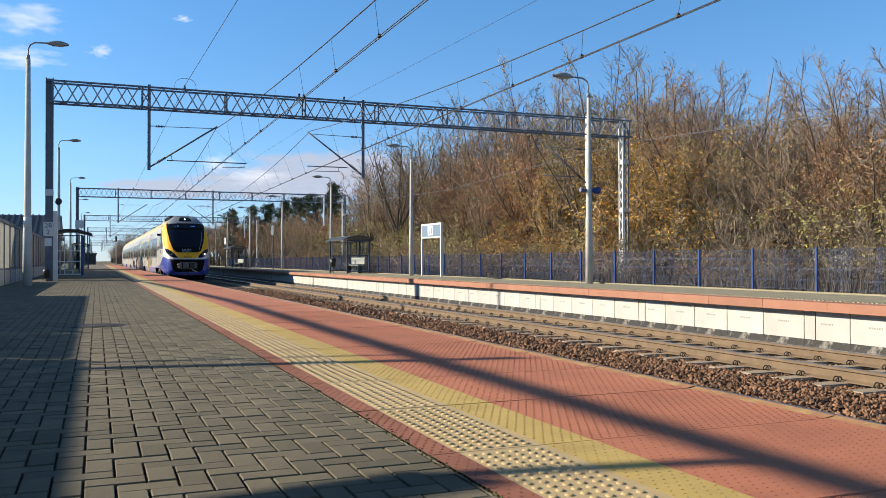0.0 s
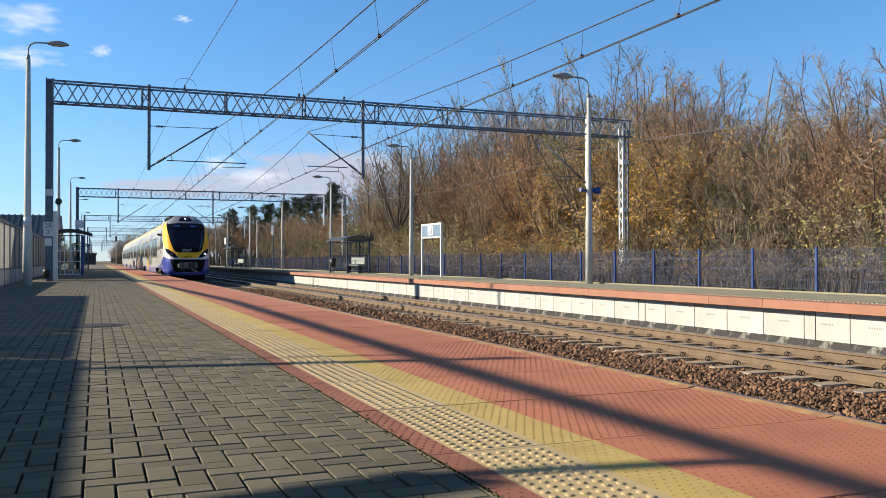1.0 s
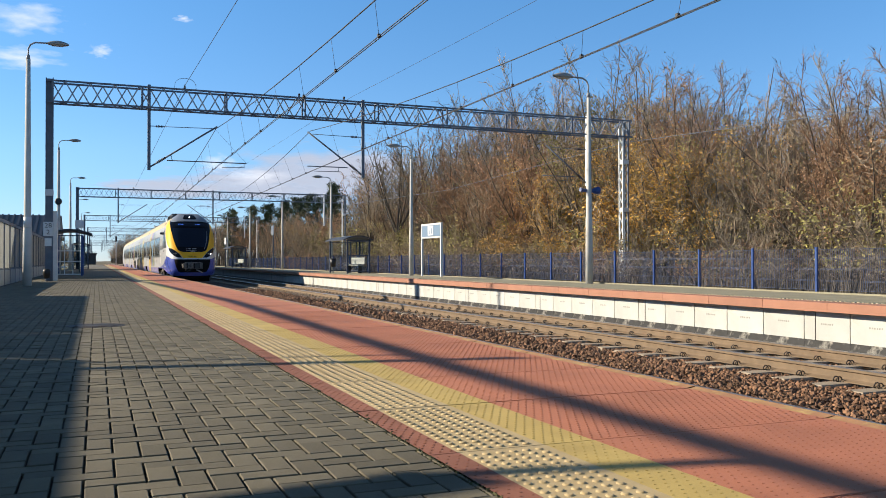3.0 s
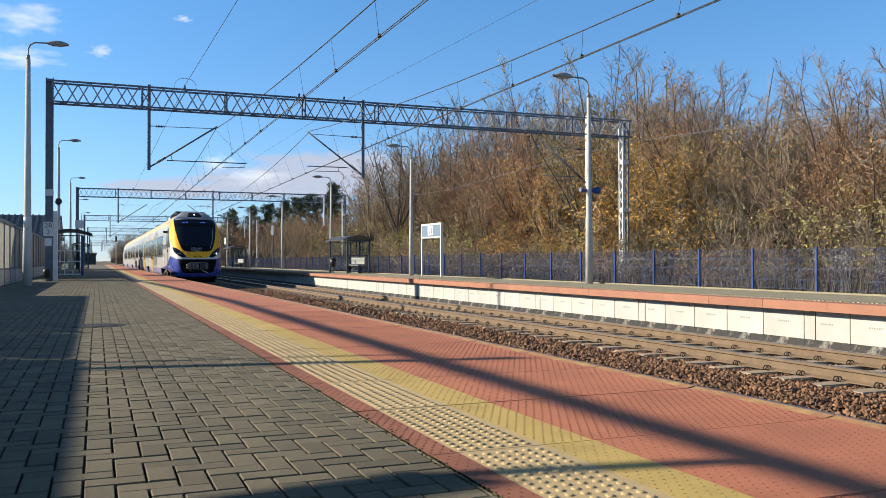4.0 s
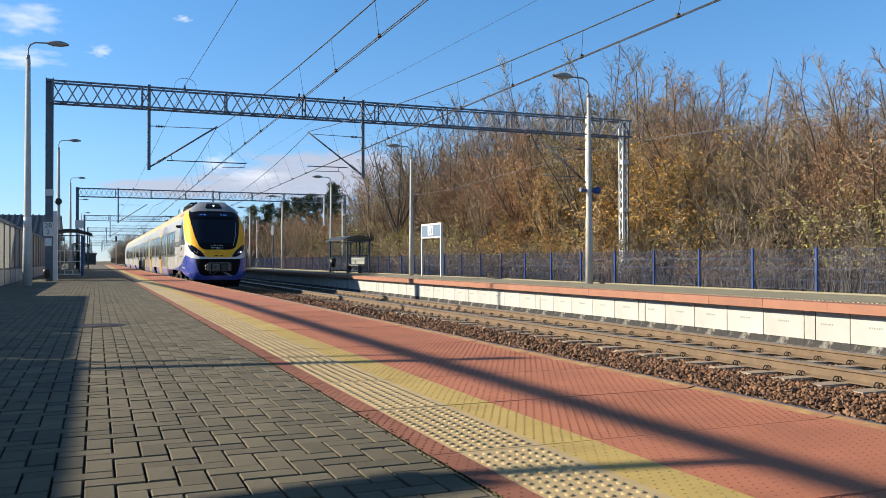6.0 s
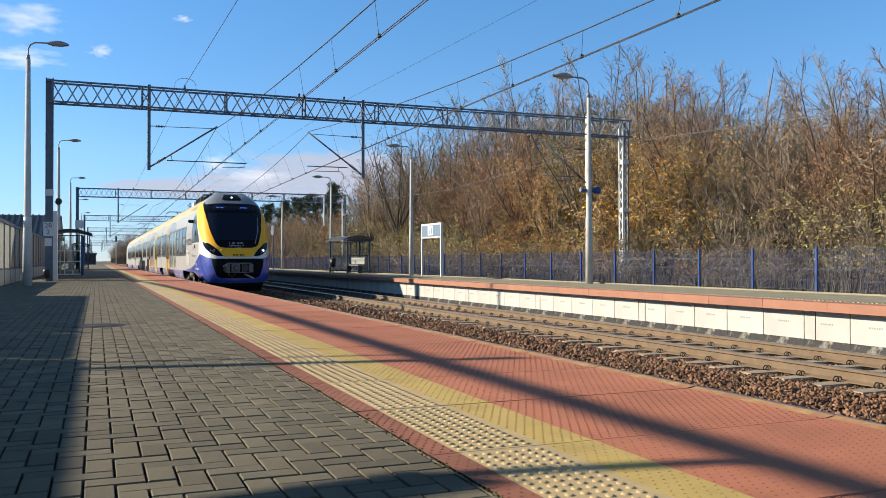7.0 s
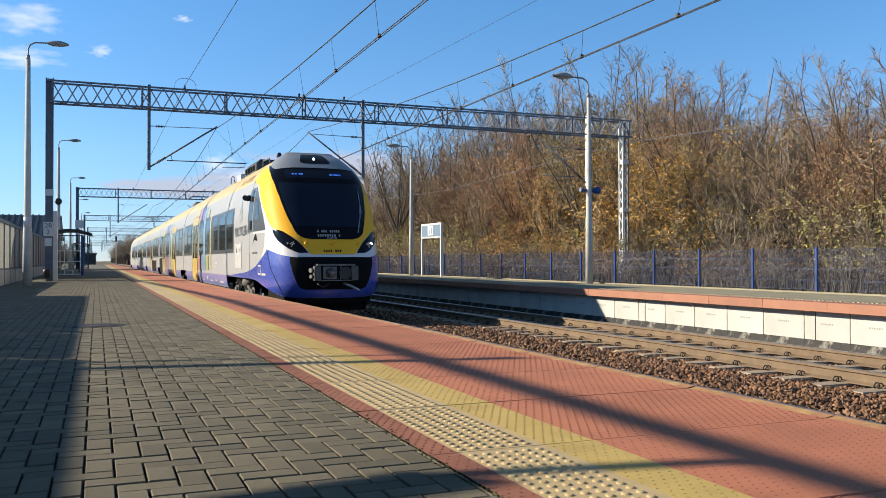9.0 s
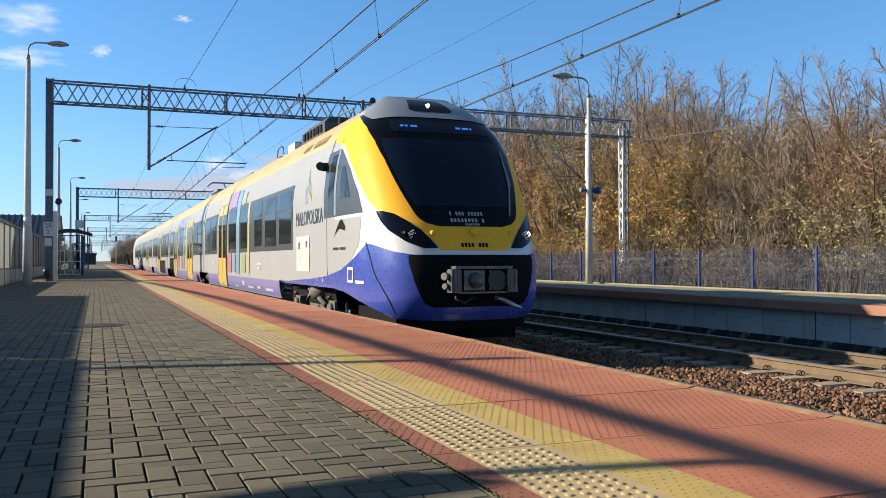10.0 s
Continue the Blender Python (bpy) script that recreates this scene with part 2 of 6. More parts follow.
def stone_mesh(seed):
    r = random.Random(seed)
    pts = []
    for i in range(8):
        a = i * 0.785 + r.uniform(-.3, .3)
        pts.append((math.cos(a) * r.uniform(.6, 1), math.sin(a) * r.uniform(.6, 1), r.uniform(-.5, .2)))
    top = [(math.cos(a + .4) * r.uniform(.25, .6), math.sin(a + .4) * r.uniform(.25, .6), r.uniform(.5, .8)) for a in (0, 1.57, 3.14, 4.71)]
    fs = []
    for i in range(4):
        a, b, c2 = 2 * i, 2 * i + 1, (2 * i + 2) % 8
        fs += [(a, b, 8 + i), (b, c2, 8 + i), (c2, 8 + (i + 1) % 4, 8 + i)]
    fs.append((8, 9, 10, 11))
    return np.array(pts + top), fs


STONES = [stone_mesh(i) for i in range(12)]


def add_stone(g, x, y, z, r, rr):
    p, fs = STONES[rr.randrange(12)]
    a, t = rr.uniform(0, 6.28), rr.uniform(-1.1, 1.1)
    ca, sa, ct, st = math.cos(a), math.sin(a), math.cos(t), math.sin(t)
    k = len(g.v)
    sy = rr.uniform(.4, 1.0)
    for q in p:
        qx, qy, qz = q[0] * r, q[1] * r * sy, q[2] * r
        qy, qz = qy * ct - qz * st, qy * st + qz * ct
        g.v.append((x + qx * ca - qy * sa, y + qx * sa + qy * ca, z + qz))
    for q in fs:
        g.face([k + i for i in q])


g = G()
rr = random.Random(11)
for y0, y1, dens, size in ((-6, 3.0, 60, 0.06), (3.0, 11, 380, 0.037), (11, 20, 170, 0.047), (20, 45, 50, 0.066)):
    for x0, x1 in ((5.7, 8.5), (8.6, 10.0), (10.1, 11.1)):
        for i in range(int((x1 - x0) * (y1 - y0) * dens * (1.0 if x0 < 8.5 else 0.5))):
            x, y = rr.uniform(x0, x1), rr.uniform(y0, y1)
            s = (y - SLEEPER0) / SLEEPER_STEP
            on_sleeper = abs(s - round(s)) * SLEEPER_STEP < 0.13 and x > TRACK_B - 1.3
            if on_sleeper and rr.random() < 0.93:
                continue
            hump = 0.06 * math.exp(-((x - 7.2) / 0.8) ** 2)
            add_stone(g, x, y, BED_Z + hump + rr.uniform(-.005, .03), size * rr.uniform(.55, 1.25), rr)
stones = part("ballast_stones", g, M_STONE, label="loose crushed ballast stones, brown and grey", kind="stuff")
tagged(stones, category="ballast")

# Rails: the true section, run along the track.
SECTION = [(-.075, -.172), (.075, -.172), (.075, -.160), (.022, -.135), (.0085, -.12), (.0085, -.052), (.036, -.038), (.036, -.008), (.028, 0), (-.028, 0), (-.036, -.008), (-.036, -.038), (-.0085, -.052), (-.0085, -.12), (-.022, -.135), (-.075, -.160)]
for xc in (TRACK_A, TRACK_B):
    for dx in (-0.7535, 0.7535):
        g = G()
        rows = [[(xc + dx + a, y, RAIL_Z + b) for a, b in SECTION + SECTION[:1]] for y in (-60, 0, 30, 60, 120, 400)]
        g.grid(rows, smooth=False, flip=True)
        top, web = G(), G()
        top.v, web.v = g.v, g.v
        for i, f in enumerate(g.f):
            (top if i % 16 in (7, 8, 9) else web).face(f)
        q = thing("rail", "rust-brown steel rail with a polished running surface", "rail", (0, 0, 0), "rails of the two tracks")
        part("rail_web", web, M_RAIL_SIDE, q)
        part("running_surface", top, M_RAIL_TOP, q, "polished steel running surface")

# Sleepers, each with its four clips.
sl = G()
sl.slab(-1.3, -.13, -.20, 1.3, .13, 0, 0.02)
sleeper_me = sl.mesh("sleeper", M_SLEEPER)
cl = G()
pts = [(.030 * math.cos(a), .02 + .05 * a / 6.28, .035 + .032 * math.sin(a)) for a in [i * 0.7 for i in range(18)]]
cl.path(pts, 0.0085, 5)
clip_me = cl.mesh("clip", M_CLIP)
for xc in (TRACK_B, TRACK_A):
    for k in range(-40, 100):
        y = SLEEPER0 + k * SLEEPER_STEP
        s = new("sleeper", sleeper_me)
        s.location = (xc, y, RAIL_Z - .172)
        tagged(s, "pale concrete sleeper bedded in brown ballast", "sleeper", "sleepers of the two tracks")
        if xc == TRACK_B and -6 < k < 66:
            for dx in (-.7535, .7535):
                for e in (-.115, .115):
                    q = part("rail_clip", clip_me, None, s)
                    q.location = (dx + e, -.02, 0)

# The near platform: body, paved sheet, tactile slabs.
g = G()
g.box(-2.8, -40, -1.0, PAVE_X, PLAT_END, -0.016)
g.box(PAVE_X, -40, -1.0, EDGE_X - .25, PLAT_END, -0.13)
platform_near = part("platform_near", g, M_JOINT, label="raised station platform with paving and tactile slabs", kind="structure")
tagged(platform_near, category="platform")

LANES = ((PAVE_X, 1.36, 0), (1.36, 1.755, 1), (1.755, 1.996, 2), (1.996, 3.325, 3), (3.325, EDGE_X, 4))
g = G()
L0, L1 = 0.004, SLAB_STEP - 0.004
for x0, x1, m in LANES:
    g.face([len(g.v) + i for i in range(4)], m)
    up = .010 if m == 4 else 0       # the worn edge stands a little proud
    g.v += [(x0, L0 + .004, 0), (x1, L0 + .004, up), (x1, L1 - .004, up), (x0, L1 - .004, 0)]
    for (ya, za, yb, zb) in ((L0, -.004, L0 + .004, 0), (L0, -.12, L0, -.004)):
        g.face([len(g.v) + i for i in range(4)], m)
        g.v += [(x0, ya, za), (x1, ya, za), (x1, yb, zb), (x0, yb, zb)]
        g.face([len(g.v) + i for i in range(4)], m)
        g.v += [(x1, SLAB_STEP - ya, za), (x0, SLAB_STEP - ya, za), (x0, SLAB_STEP - yb, zb), (x1, SLAB_STEP - yb, zb)]
g.face([len(g.v) + i for i in range(4)], 4)
g.v += [(EDGE_X, L0, -.12), (EDGE_X, L1, -.12), (EDGE_X, L1, .010), (EDGE_X, L0, .010)]
slab_me = g.mesh("slab", [M_RED_DARK, M_YELLOW, M_YELLOW2, M_RED, M_EDGE])
for k in range(-40, 172):
    s = part("slab", slab_me, None, platform_near)
    s.location = (0, SLAB_Y0 + k * SLAB_STEP, -0.001 * math.sin(k * 2.7))

# Raised studs on the tactile lane, and the fine knobs of the red and yellow lanes.
g = G()
def stud(x, y, r, h, n=8):
    k = len(g.v)
    for q, z in ((1, 0.0005), (.85, h * .75), (.45, h)):
        for i in range(n):
            a = 6.2832 * i / n
            g.v.append((x + q * r * math.cos(a), y + q * r * math.sin(a), z))
    for lv in (0, 1):
        for i in range(n):
            j = (i + 1) % n
            g.face((k + lv * n + i, k + lv * n + j, k + lv * n + n + j, k + lv * n + n + i), 0, True)
    g.face([k + 2 * n + i for i in range(n)])
row = 0
y = 2.0
while y < 17.0:
    x = 1.392
    while x < 1.745:
        if 0.03 < (y - SLAB_Y0) % SLAB_STEP < SLAB_STEP - .03:
            stud(x, y, 0.0180, 0.0060, 8 if y < 7 else 5)
        x += 0.06
    y += SLAB_STEP / max(1, round(SLAB_STEP / 0.06))
    row += 1
part("stud", g, M_YELLOW, platform_near, "raised yellow tactile studs", kind="stuff")
g = G()
for lane, x0, x1 in ((0, 1.25, 1.35), (2, 1.77, 1.99), (3, 2.01, 3.31)):
    row, y = 0, 1.9
    while y < (13.0 if lane == 3 else 10.0):
        x = x0 + (row % 2) * 0.023
        while x < x1:
            k = len(g.v)
            r, h = 0.0085, 0.0032
            g.v += [(x - r, y, 0.0005), (x, y - r * .6, 0.0005), (x + r, y, 0.0005), (x, y + r * .6, 0.0005), (x - .003, y, h), (x + .003, y, h)]
            for q in ((0, 1, 4), (1, 5, 4), (1, 2, 5), (2, 3, 5), (3, 4, 5), (3, 0, 4)):
                g.face([k + i for i in q], {0: 0, 2: 1, 3: 2}[lane])
            x += 0.046
        y += SLAB_STEP / 24
        row += 1
part("knob", g, [M_RED_DARK, M_YELLOW2, M_RED], platform_near, "fine anti-slip knobs of the slabs", kind="stuff")

# Herringbone pavers: 0.10 x 0.20 m blocks.
P = 0.1045
flat_h, flat_v = G(), G()
flat_h.slab(.0045, .0045, -.03, 2 * P - .0045, P - .0045, 0, 0.003)
flat_v.slab(.0045, .0045, -.03, P - .0045, 2 * P - .0045, 0, 0.003)
me_h, me_v = flat_h.mesh("paver", M_PAVER), flat_v.mesh("paver", M_PAVER)
joined = G()
rr = random.Random(5)
single = 0
for i in range(-330, 330):
    for j in range(-140, 190):
        ox, oy = -0.144 + P * (i + 2 * j), 3.301 + P * (-i + 2 * j)
        for dx, dy, w, d in ((0, 0, 2 * P, P), (2 * P, 0, P, 2 * P)):
            x, y = ox + dx, oy + dy
            if x < -2.75 or x >= PAVE_X - .02 or y < -6 or y > 44:
                continue
            w2 = min(w, PAVE_X - .004 - x)
            dz = rr.uniform(-.0025, .0015)
            if 2.75 < y < 4.35 and -0.3 < x and w2 == w and single < 300:
                single += 1
                s = part("paver", me_h if w > d else me_v, None, platform_near)
                s.location = (x, y, dz)
            else:
                joined.slab(x + .0045, y + .0045, -.02, x + w2 - .0045, y + d - .0045, dz, 0.003)
part("paver", joined, M_PAVER_JOIN, platform_near, "grey concrete herringbone pavers", kind="stuff")
g = G()
g.box(-2.75, -40, -.1, PAVE_X - .004, -6.0, -.004)
g.box(-2.75, 44.0, -.1, PAVE_X - .004, PLAT_END, -.004)
part("paving", g, M_PAVE_AWAY, platform_near, "grey paving far along the platform", kind="stuff")

# Moss and grit along the border of pavers and slabs.
g = G()
for i in range(1100):
    y = 2.4 + 16 * rr.random() ** 1.6
    add_stone(g, PAVE_X - .004 + rr.gauss(0, .011), y, -.006, rr.uniform(.004, .015), rr)
part("moss", g, M_MOSS, platform_near, "moss and grit in the paving joint", kind="stuff")

# The far platform: lip slabs, wall panels, paving.
g = G()
g.box(WALL_X + .065, -40, -1.0, 14.3, PLAT_END, OPP_Z - 0.02)
platform_far = part("platform_far", g, M_FAR_PAVE, label="raised platform across the tracks with an orange edge", kind="structure")
tagged(platform_far, category="platform")
g = G()
g.slab(LIP_X, .004, OPP_Z - .15, LIP_X + .42, 1.44 - .004, OPP_Z, .008)
g.slab(LIP_X + .003, .004, OPP_Z - .15, WALL_X + .05, 1.44 - .004, OPP_Z - .145, .001)
lip_me = g.mesh("edge_slab", M_LIP)
g = G()
g.box(WALL_X, .009, -.56, WALL_X + .05, .953 - .009, OPP_Z - .11)
panel_me = g.mesh("wall_panel", M_WALL)
g = G()
g.box(WALL_X + .01, .002, -.9, WALL_X + .05, .951, -.565)
band_me = g.mesh("bitumen_band", M_BITUMEN)
g = G()
for k, w in enumerate((.025, .03, .018, .03, .022, .028)):
    g.box(WALL_X - .002, .34 + .045 * k, -.30, WALL_X - .0005, .34 + .045 * k + w, -.272)
stencil_me = g.mesh("stencil_mark", M_STENCIL)
for k in range(-30, 130):
    s = part("edge_slab", lip_me, None, platform_far)
    s.location = (0, 9.0 + 1.44 * k, 0)
for k in range(-40, 150):
    s = part("wall_panel", panel_me, None, platform_far)
    s.location = (0, 10.17 + .953 * k, 0)
    if -2 < k < 22:
        part("stencil_mark", stencil_me, None, s, "faded unreadable stencil")
    s = part("bitumen_band", band_me, None, platform_far)
    s.location = (0, 10.17 + .953 * k, 0)
g = G()
g.box(WALL_X + .052, -40, -.9, WALL_X + .062, PLAT_END, OPP_Z - .03)
part("joint_backing", g, M_CLIP, platform_far, "dark open joints")
g = G()
for k in range(-1, 30):
    g.box(WALL_X - .006, 20.40 + 4.765 * k - 4.765 * 2, -.56, WALL_X + .05, 20.415 + 4.765 * k - 4.765 * 2, OPP_Z - .11)
part("expansion_joint", g, M_CLIP, platform_far, "dark expansion joints", kind="stuff")
g = G()
g.box(LIP_X + .42, -40, -.1, FENCE_X + .05, PLAT_END, OPP_Z - .004)
g.box(FENCE_X - .14, -40, -.1, FENCE_X - .06, PLAT_END, OPP_Z + .03)
part("paving", g, M_FAR_PAVE, platform_far, "grey paving with a kerb along the fence", kind="stuff")
g = G()
g.box(LIP_X + .44, -20, OPP_Z - .02, LIP_X + .50, PLAT_END, OPP_Z)
for i in range(620):
    g.slab(LIP_X + .44, -5 + .09 * i, OPP_Z - .005, LIP_X + .50, -5 + .09 * i + .045, OPP_Z + .009, .004)
part("tactile_strip", g, M_TACTILE, platform_far, "pale tactile dotted strip", kind="stuff")
# ---- overhead line ----
GANTRY_L, GANTRY_R = -1.7, 24.85
BEAM_TOP, BEAM_BOT = 7.76, 6.95


def lattice_mast(name, x, y, z0, z1, parent, w=0.34, mat=None):
    mast = part(name, G().box(x - .04, y - w / 2, z0, x + .04, y - w / 2 + .06, z1).box(x - .04, y + w / 2 - .06, z0, x + .04, y + w / 2, z1), mat, parent, "pale lattice mast")
    g = G()
    z, s = z0 + .1, 1
    while z < z1 - .55:
        g.bar((x, y - s * w / 2, z), (x, y + s * w / 2, z + .5), .03, .05)
        s, z = -s, z + .5
    part("mast_lacing", g, mat, mast, kind="stuff")
    return mast


def gantry(y, near):
    q = thing("catenary_gantry", "grey steel lattice gantry spanning the tracks and both platforms", "gantry", (0, 0, 0), "gantries over the line")
    d = 0.28
    for yy in (y - d, y + d):
        for zz in (BEAM_TOP, BEAM_BOT):
            part("chord", G().box(GANTRY_L - .1, yy - .034, zz - .034, GANTRY_R + .1, yy + .034, zz + .034), M_STEEL_DARK, q)
        g = G()
        n = 58
        for i in range(n):
            x0, x1 = GANTRY_L + .1 + (GANTRY_R - GANTRY_L - .2) * i / n, GANTRY_L + .1 + (GANTRY_R - GANTRY_L - .2) * (i + 1) / n
            a, b = (BEAM_BOT, BEAM_TOP) if (i % 2 == 0) == (yy < y) else (BEAM_TOP, BEAM_BOT)
            g.bar((x0, yy, a), (x1, yy, b), .022, .036)
        if not near:
            part("lacing", g, M_STEEL_DARK, q, kind="stuff")
    if near:
        # Near lacing gets a lighter steel: its sunlit facets are put into the colour.
        step = (GANTRY_R - GANTRY_L - .2) / 58
        ups = [G().bar((0, 0, BEAM_BOT), (step, 0, BEAM_TOP), .034, .046).mesh("lacing_bar", M_LACING_LIT), G().bar((0, 0, BEAM_TOP), (step, 0, BEAM_BOT), .034, .046).mesh("lacing_bar", M_LACING_LIT)]
        for yy in (y - d, y + d):
            for i in range(58):
                s = part("lacing_bar", ups[i % 2 if yy < y else 1 - i % 2], None, q)
                s.location = (GANTRY_L + .1 + step * i, yy, 0)
    g = G()
    for i in range(9):
        x = GANTRY_L + .1 + i * 3.3
        for yy in (y - d, y + d):
            g.box(x - .03, yy - .03, BEAM_BOT, x + .03, yy + .03, BEAM_TOP)
        g.box(x - .03, y - d, BEAM_TOP - .02, x + .03, y + d, BEAM_TOP + .03)
    for i in range(50):
        x = GANTRY_L + .2 + i * .53
        g.bar((x, y - d, BEAM_BOT), (x + .5, y + d, BEAM_BOT), .03, .03)
    part("cross_bracing", g, M_STEEL_DARK, q, kind="stuff")
    g = G()
    g.box(GANTRY_L - .135, y - .2, -.9, GANTRY_L - .115, y + .2, 7.9)
    g.box(GANTRY_L + .115, y - .2, -.9, GANTRY_L + .135, y + .2, 7.9)
    g.box(GANTRY_L - .115, y - .14, -.9, GANTRY_L + .115, y + .14, 7.85)
    m = part("mast", g, M_STEEL_DARK, q, "dark grey box mast")
    part("white_band", G().box(GANTRY_L - .145, y - .21, 3.3, GANTRY_L + .145, y + .21, 3.55), M_WHITE, m)
    # Left leg pale as sunlit, right leg dark: the side light is in the colours.
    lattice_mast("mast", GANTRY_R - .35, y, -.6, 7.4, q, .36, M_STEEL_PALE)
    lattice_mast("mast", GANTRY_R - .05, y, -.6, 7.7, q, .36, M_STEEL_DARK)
    g = G()
    for zz in (.6, 3.2, 5.6):
        g.box(GANTRY_R - .37, y - .19, zz, GANTRY_R - .03, y + .19, zz + .2)
    part("batten_plate", g, M_STEEL_PALE, q)
    for px, tip, way in ((1.96, 4.55, 1), (10.96, 8.57, -1), (22.5, 20.3, -1)):
        post = part("drop_post", G().box(px - .06, y - .07, 4.45, px + .06, y + .07, BEAM_TOP + .15), M_STEEL_DARK if px < 20 else M_STEEL_PALE, q)
        g = G()
        g.tube((px, y, 4.55), (tip + .1 * way, y, 6.36), .035, n=6)
        part("inclined_tube", g, M_STEEL_DARK, post)
        g = G()
        g.tube((px, y, 6.24), (px + way * .5, y, 6.24), .018, n=6)
        g.tube((px + way * .5, y, 6.24), (tip - .1 * way, y, 6.27), .014, n=6)
        part("stay_rod", g, M_STEEL_DARK, post)
        g = G()
        for k in range(5):
            g.tube((px + way * (.28 + .06 * k), y, 6.24), (px + way * (.31 + .06 * k), y, 6.24), .05, n=8)
        for k in range(6):
            f = .12 + .022 * k
            a = Vector((px, y, 4.55)).lerp(Vector((tip, y, 6.3)), f)
            b = Vector((px, y, 4.55)).lerp(Vector((tip, y, 6.3)), f + .011)
            g.tube(a, b, .06, n=8)
        part("insulator", g, M_INSUL, post, kind="stuff")
        g = G()
        end = px + way * 3.9 if way > 0 else px - 2.5
        g.tube((px + way * .7, y, 4.87), (end, y, 4.87), .022, n=6)
        if way > 0:
            g.tube((px + .9, y, 4.87), (px + .85, y, 5.1), .015, n=5)
            g.tube((end - .1, y, 4.87), (end - .1, y, 4.69), .015, n=5)
            g.tube((end - .1, y, 4.69), (4.85, y, 4.66), .014, n=5)
            g.tube((tip, y, 6.27), (end, y, 4.87), .006, n=4)
        else:
            g.tube((px - 1.1, y, 4.87), (px - 1.1, y, 4.68), .015, n=5)
            g.tube((px - 1.1, y, 4.68), (px - 2.2, y, 4.66), .014, n=5)
        part("registration_arm", g, M_STEEL_DARK, post)
    for px, hh in ((3.35, .12), (8.1, .14), (10.1, .1)):
        g = G()
        for k in range(4):
            g.tube((px, y, BEAM_TOP + .04 + .05 * k), (px, y, BEAM_TOP + .065 + .05 * k), .05, n=8)
        g.tube((px, y, BEAM_TOP), (px, y, BEAM_TOP + .26), .02, n=6)
        part("feeder_insulator", g, M_INSUL, q)
    if near:
        g = G()
        pts = [(2.95 + .85 * (1 - math.cos(a)) / 2, y, BEAM_TOP + .1 + .42 * math.sin(a) ** .6) for a in [i * math.pi / 12 for i in range(13)]]
        g.path(pts, .008, 5)
        part("jumper_cable", g, M_WIRE, q)
    return q


for i, gy in enumerate((36.5, 89.2, 142, 195, 250, 310, 375)):
    gantry(gy, i == 0)
gantry(-16.0, False)

GY = [-16.0, 36.5, 89.2, 142, 195, 250]


def wire_line(name, label, contact, messenger, cz, mz, droop):
    q = thing(name, label, "overhead wire", (0, 0, 0), "overhead wires of the tracks")
    for off in (-.025, .025):
        g = G()
        g.path([(contact[i] + off, GY[i], cz) for i in range(len(GY))], .010, 5)
        part("contact_wire", g, M_WIRE, q)
    g = G()
    pts, hang = [], []
    for i in range(len(GY) - 1):
        n = 17 if i < 2 else 9
        for k in range(n):
            f = k / n
            y = GY[i] + (GY[i + 1] - GY[i]) * f
            sag = 4 * droop * f * (1 - f)
            x = messenger[i] + (messenger[i + 1] - messenger[i]) * f
            pts.append((x, y, mz - sag))
            if k:
                hang.append((contact[i] + (contact[i + 1] - contact[i]) * f, x, y, mz - sag))
    g.path(pts, .014, 5)
    part("messenger_wire", g, M_WIRE, q)
    for cx, x, y, z in hang:
        d = part("dropper", G().tube((x, y, z), (cx, y, cz), .005, n=4), M_WIRE, q)
        part("dropper_clamp", G().box(cx - .03, y - .03, cz - .01, cx + .03, y + .03, cz + .06), M_WIRE, d)


wire_line("track_wire", "dark copper contact and messenger wires with droppers", [4.71, 4.83, 5.3, 4.95, 5.3, 4.95], [4.84, 4.60, 5.25, 4.8, 5.2, 4.9], 4.86, 6.27, .77)
wire_line("track_wire", "dark copper contact and messenger wires with droppers", [9.02, 9.08, 9.5, 9.0, 9.5, 9.0], [9.8, 8.6, 9.45, 9.1, 9.4, 9.1], 4.86, 6.40, 1.02)
for name, pts, r in (("feeder_cable", [(3.7, -16, 8.4), (3.7, 24.66, 8.2), (3.35, 36.5, 7.98), (3.5, 89.2, 7.98), (3.4, 142, 7.98), (3.4, 250, 7.98)], .010),
                     ("feeder_cable", [(12.0, -16, 8.5), (11.55, 21.5, 8.15), (10.4, 36.5, 7.98), (10.2, 89.2, 7.98), (10.2, 250, 7.98)], .006),
                     ("feeder_cable", [(24.7, -16, 6.2), (24.7, 10, 5.85), (24.7, 21, 5.92), (24.7, 36.5, 6.7), (24.7, 60, 6.1), (24.7, 89.2, 6.7)], .016)):
    tagged(part(name, G().path(pts, r, 5), M_WIRE if r < .015 else M_STEEL_DARK), "thin overhead feeder cable on gantry insulators", "overhead cable", "feeder cables")


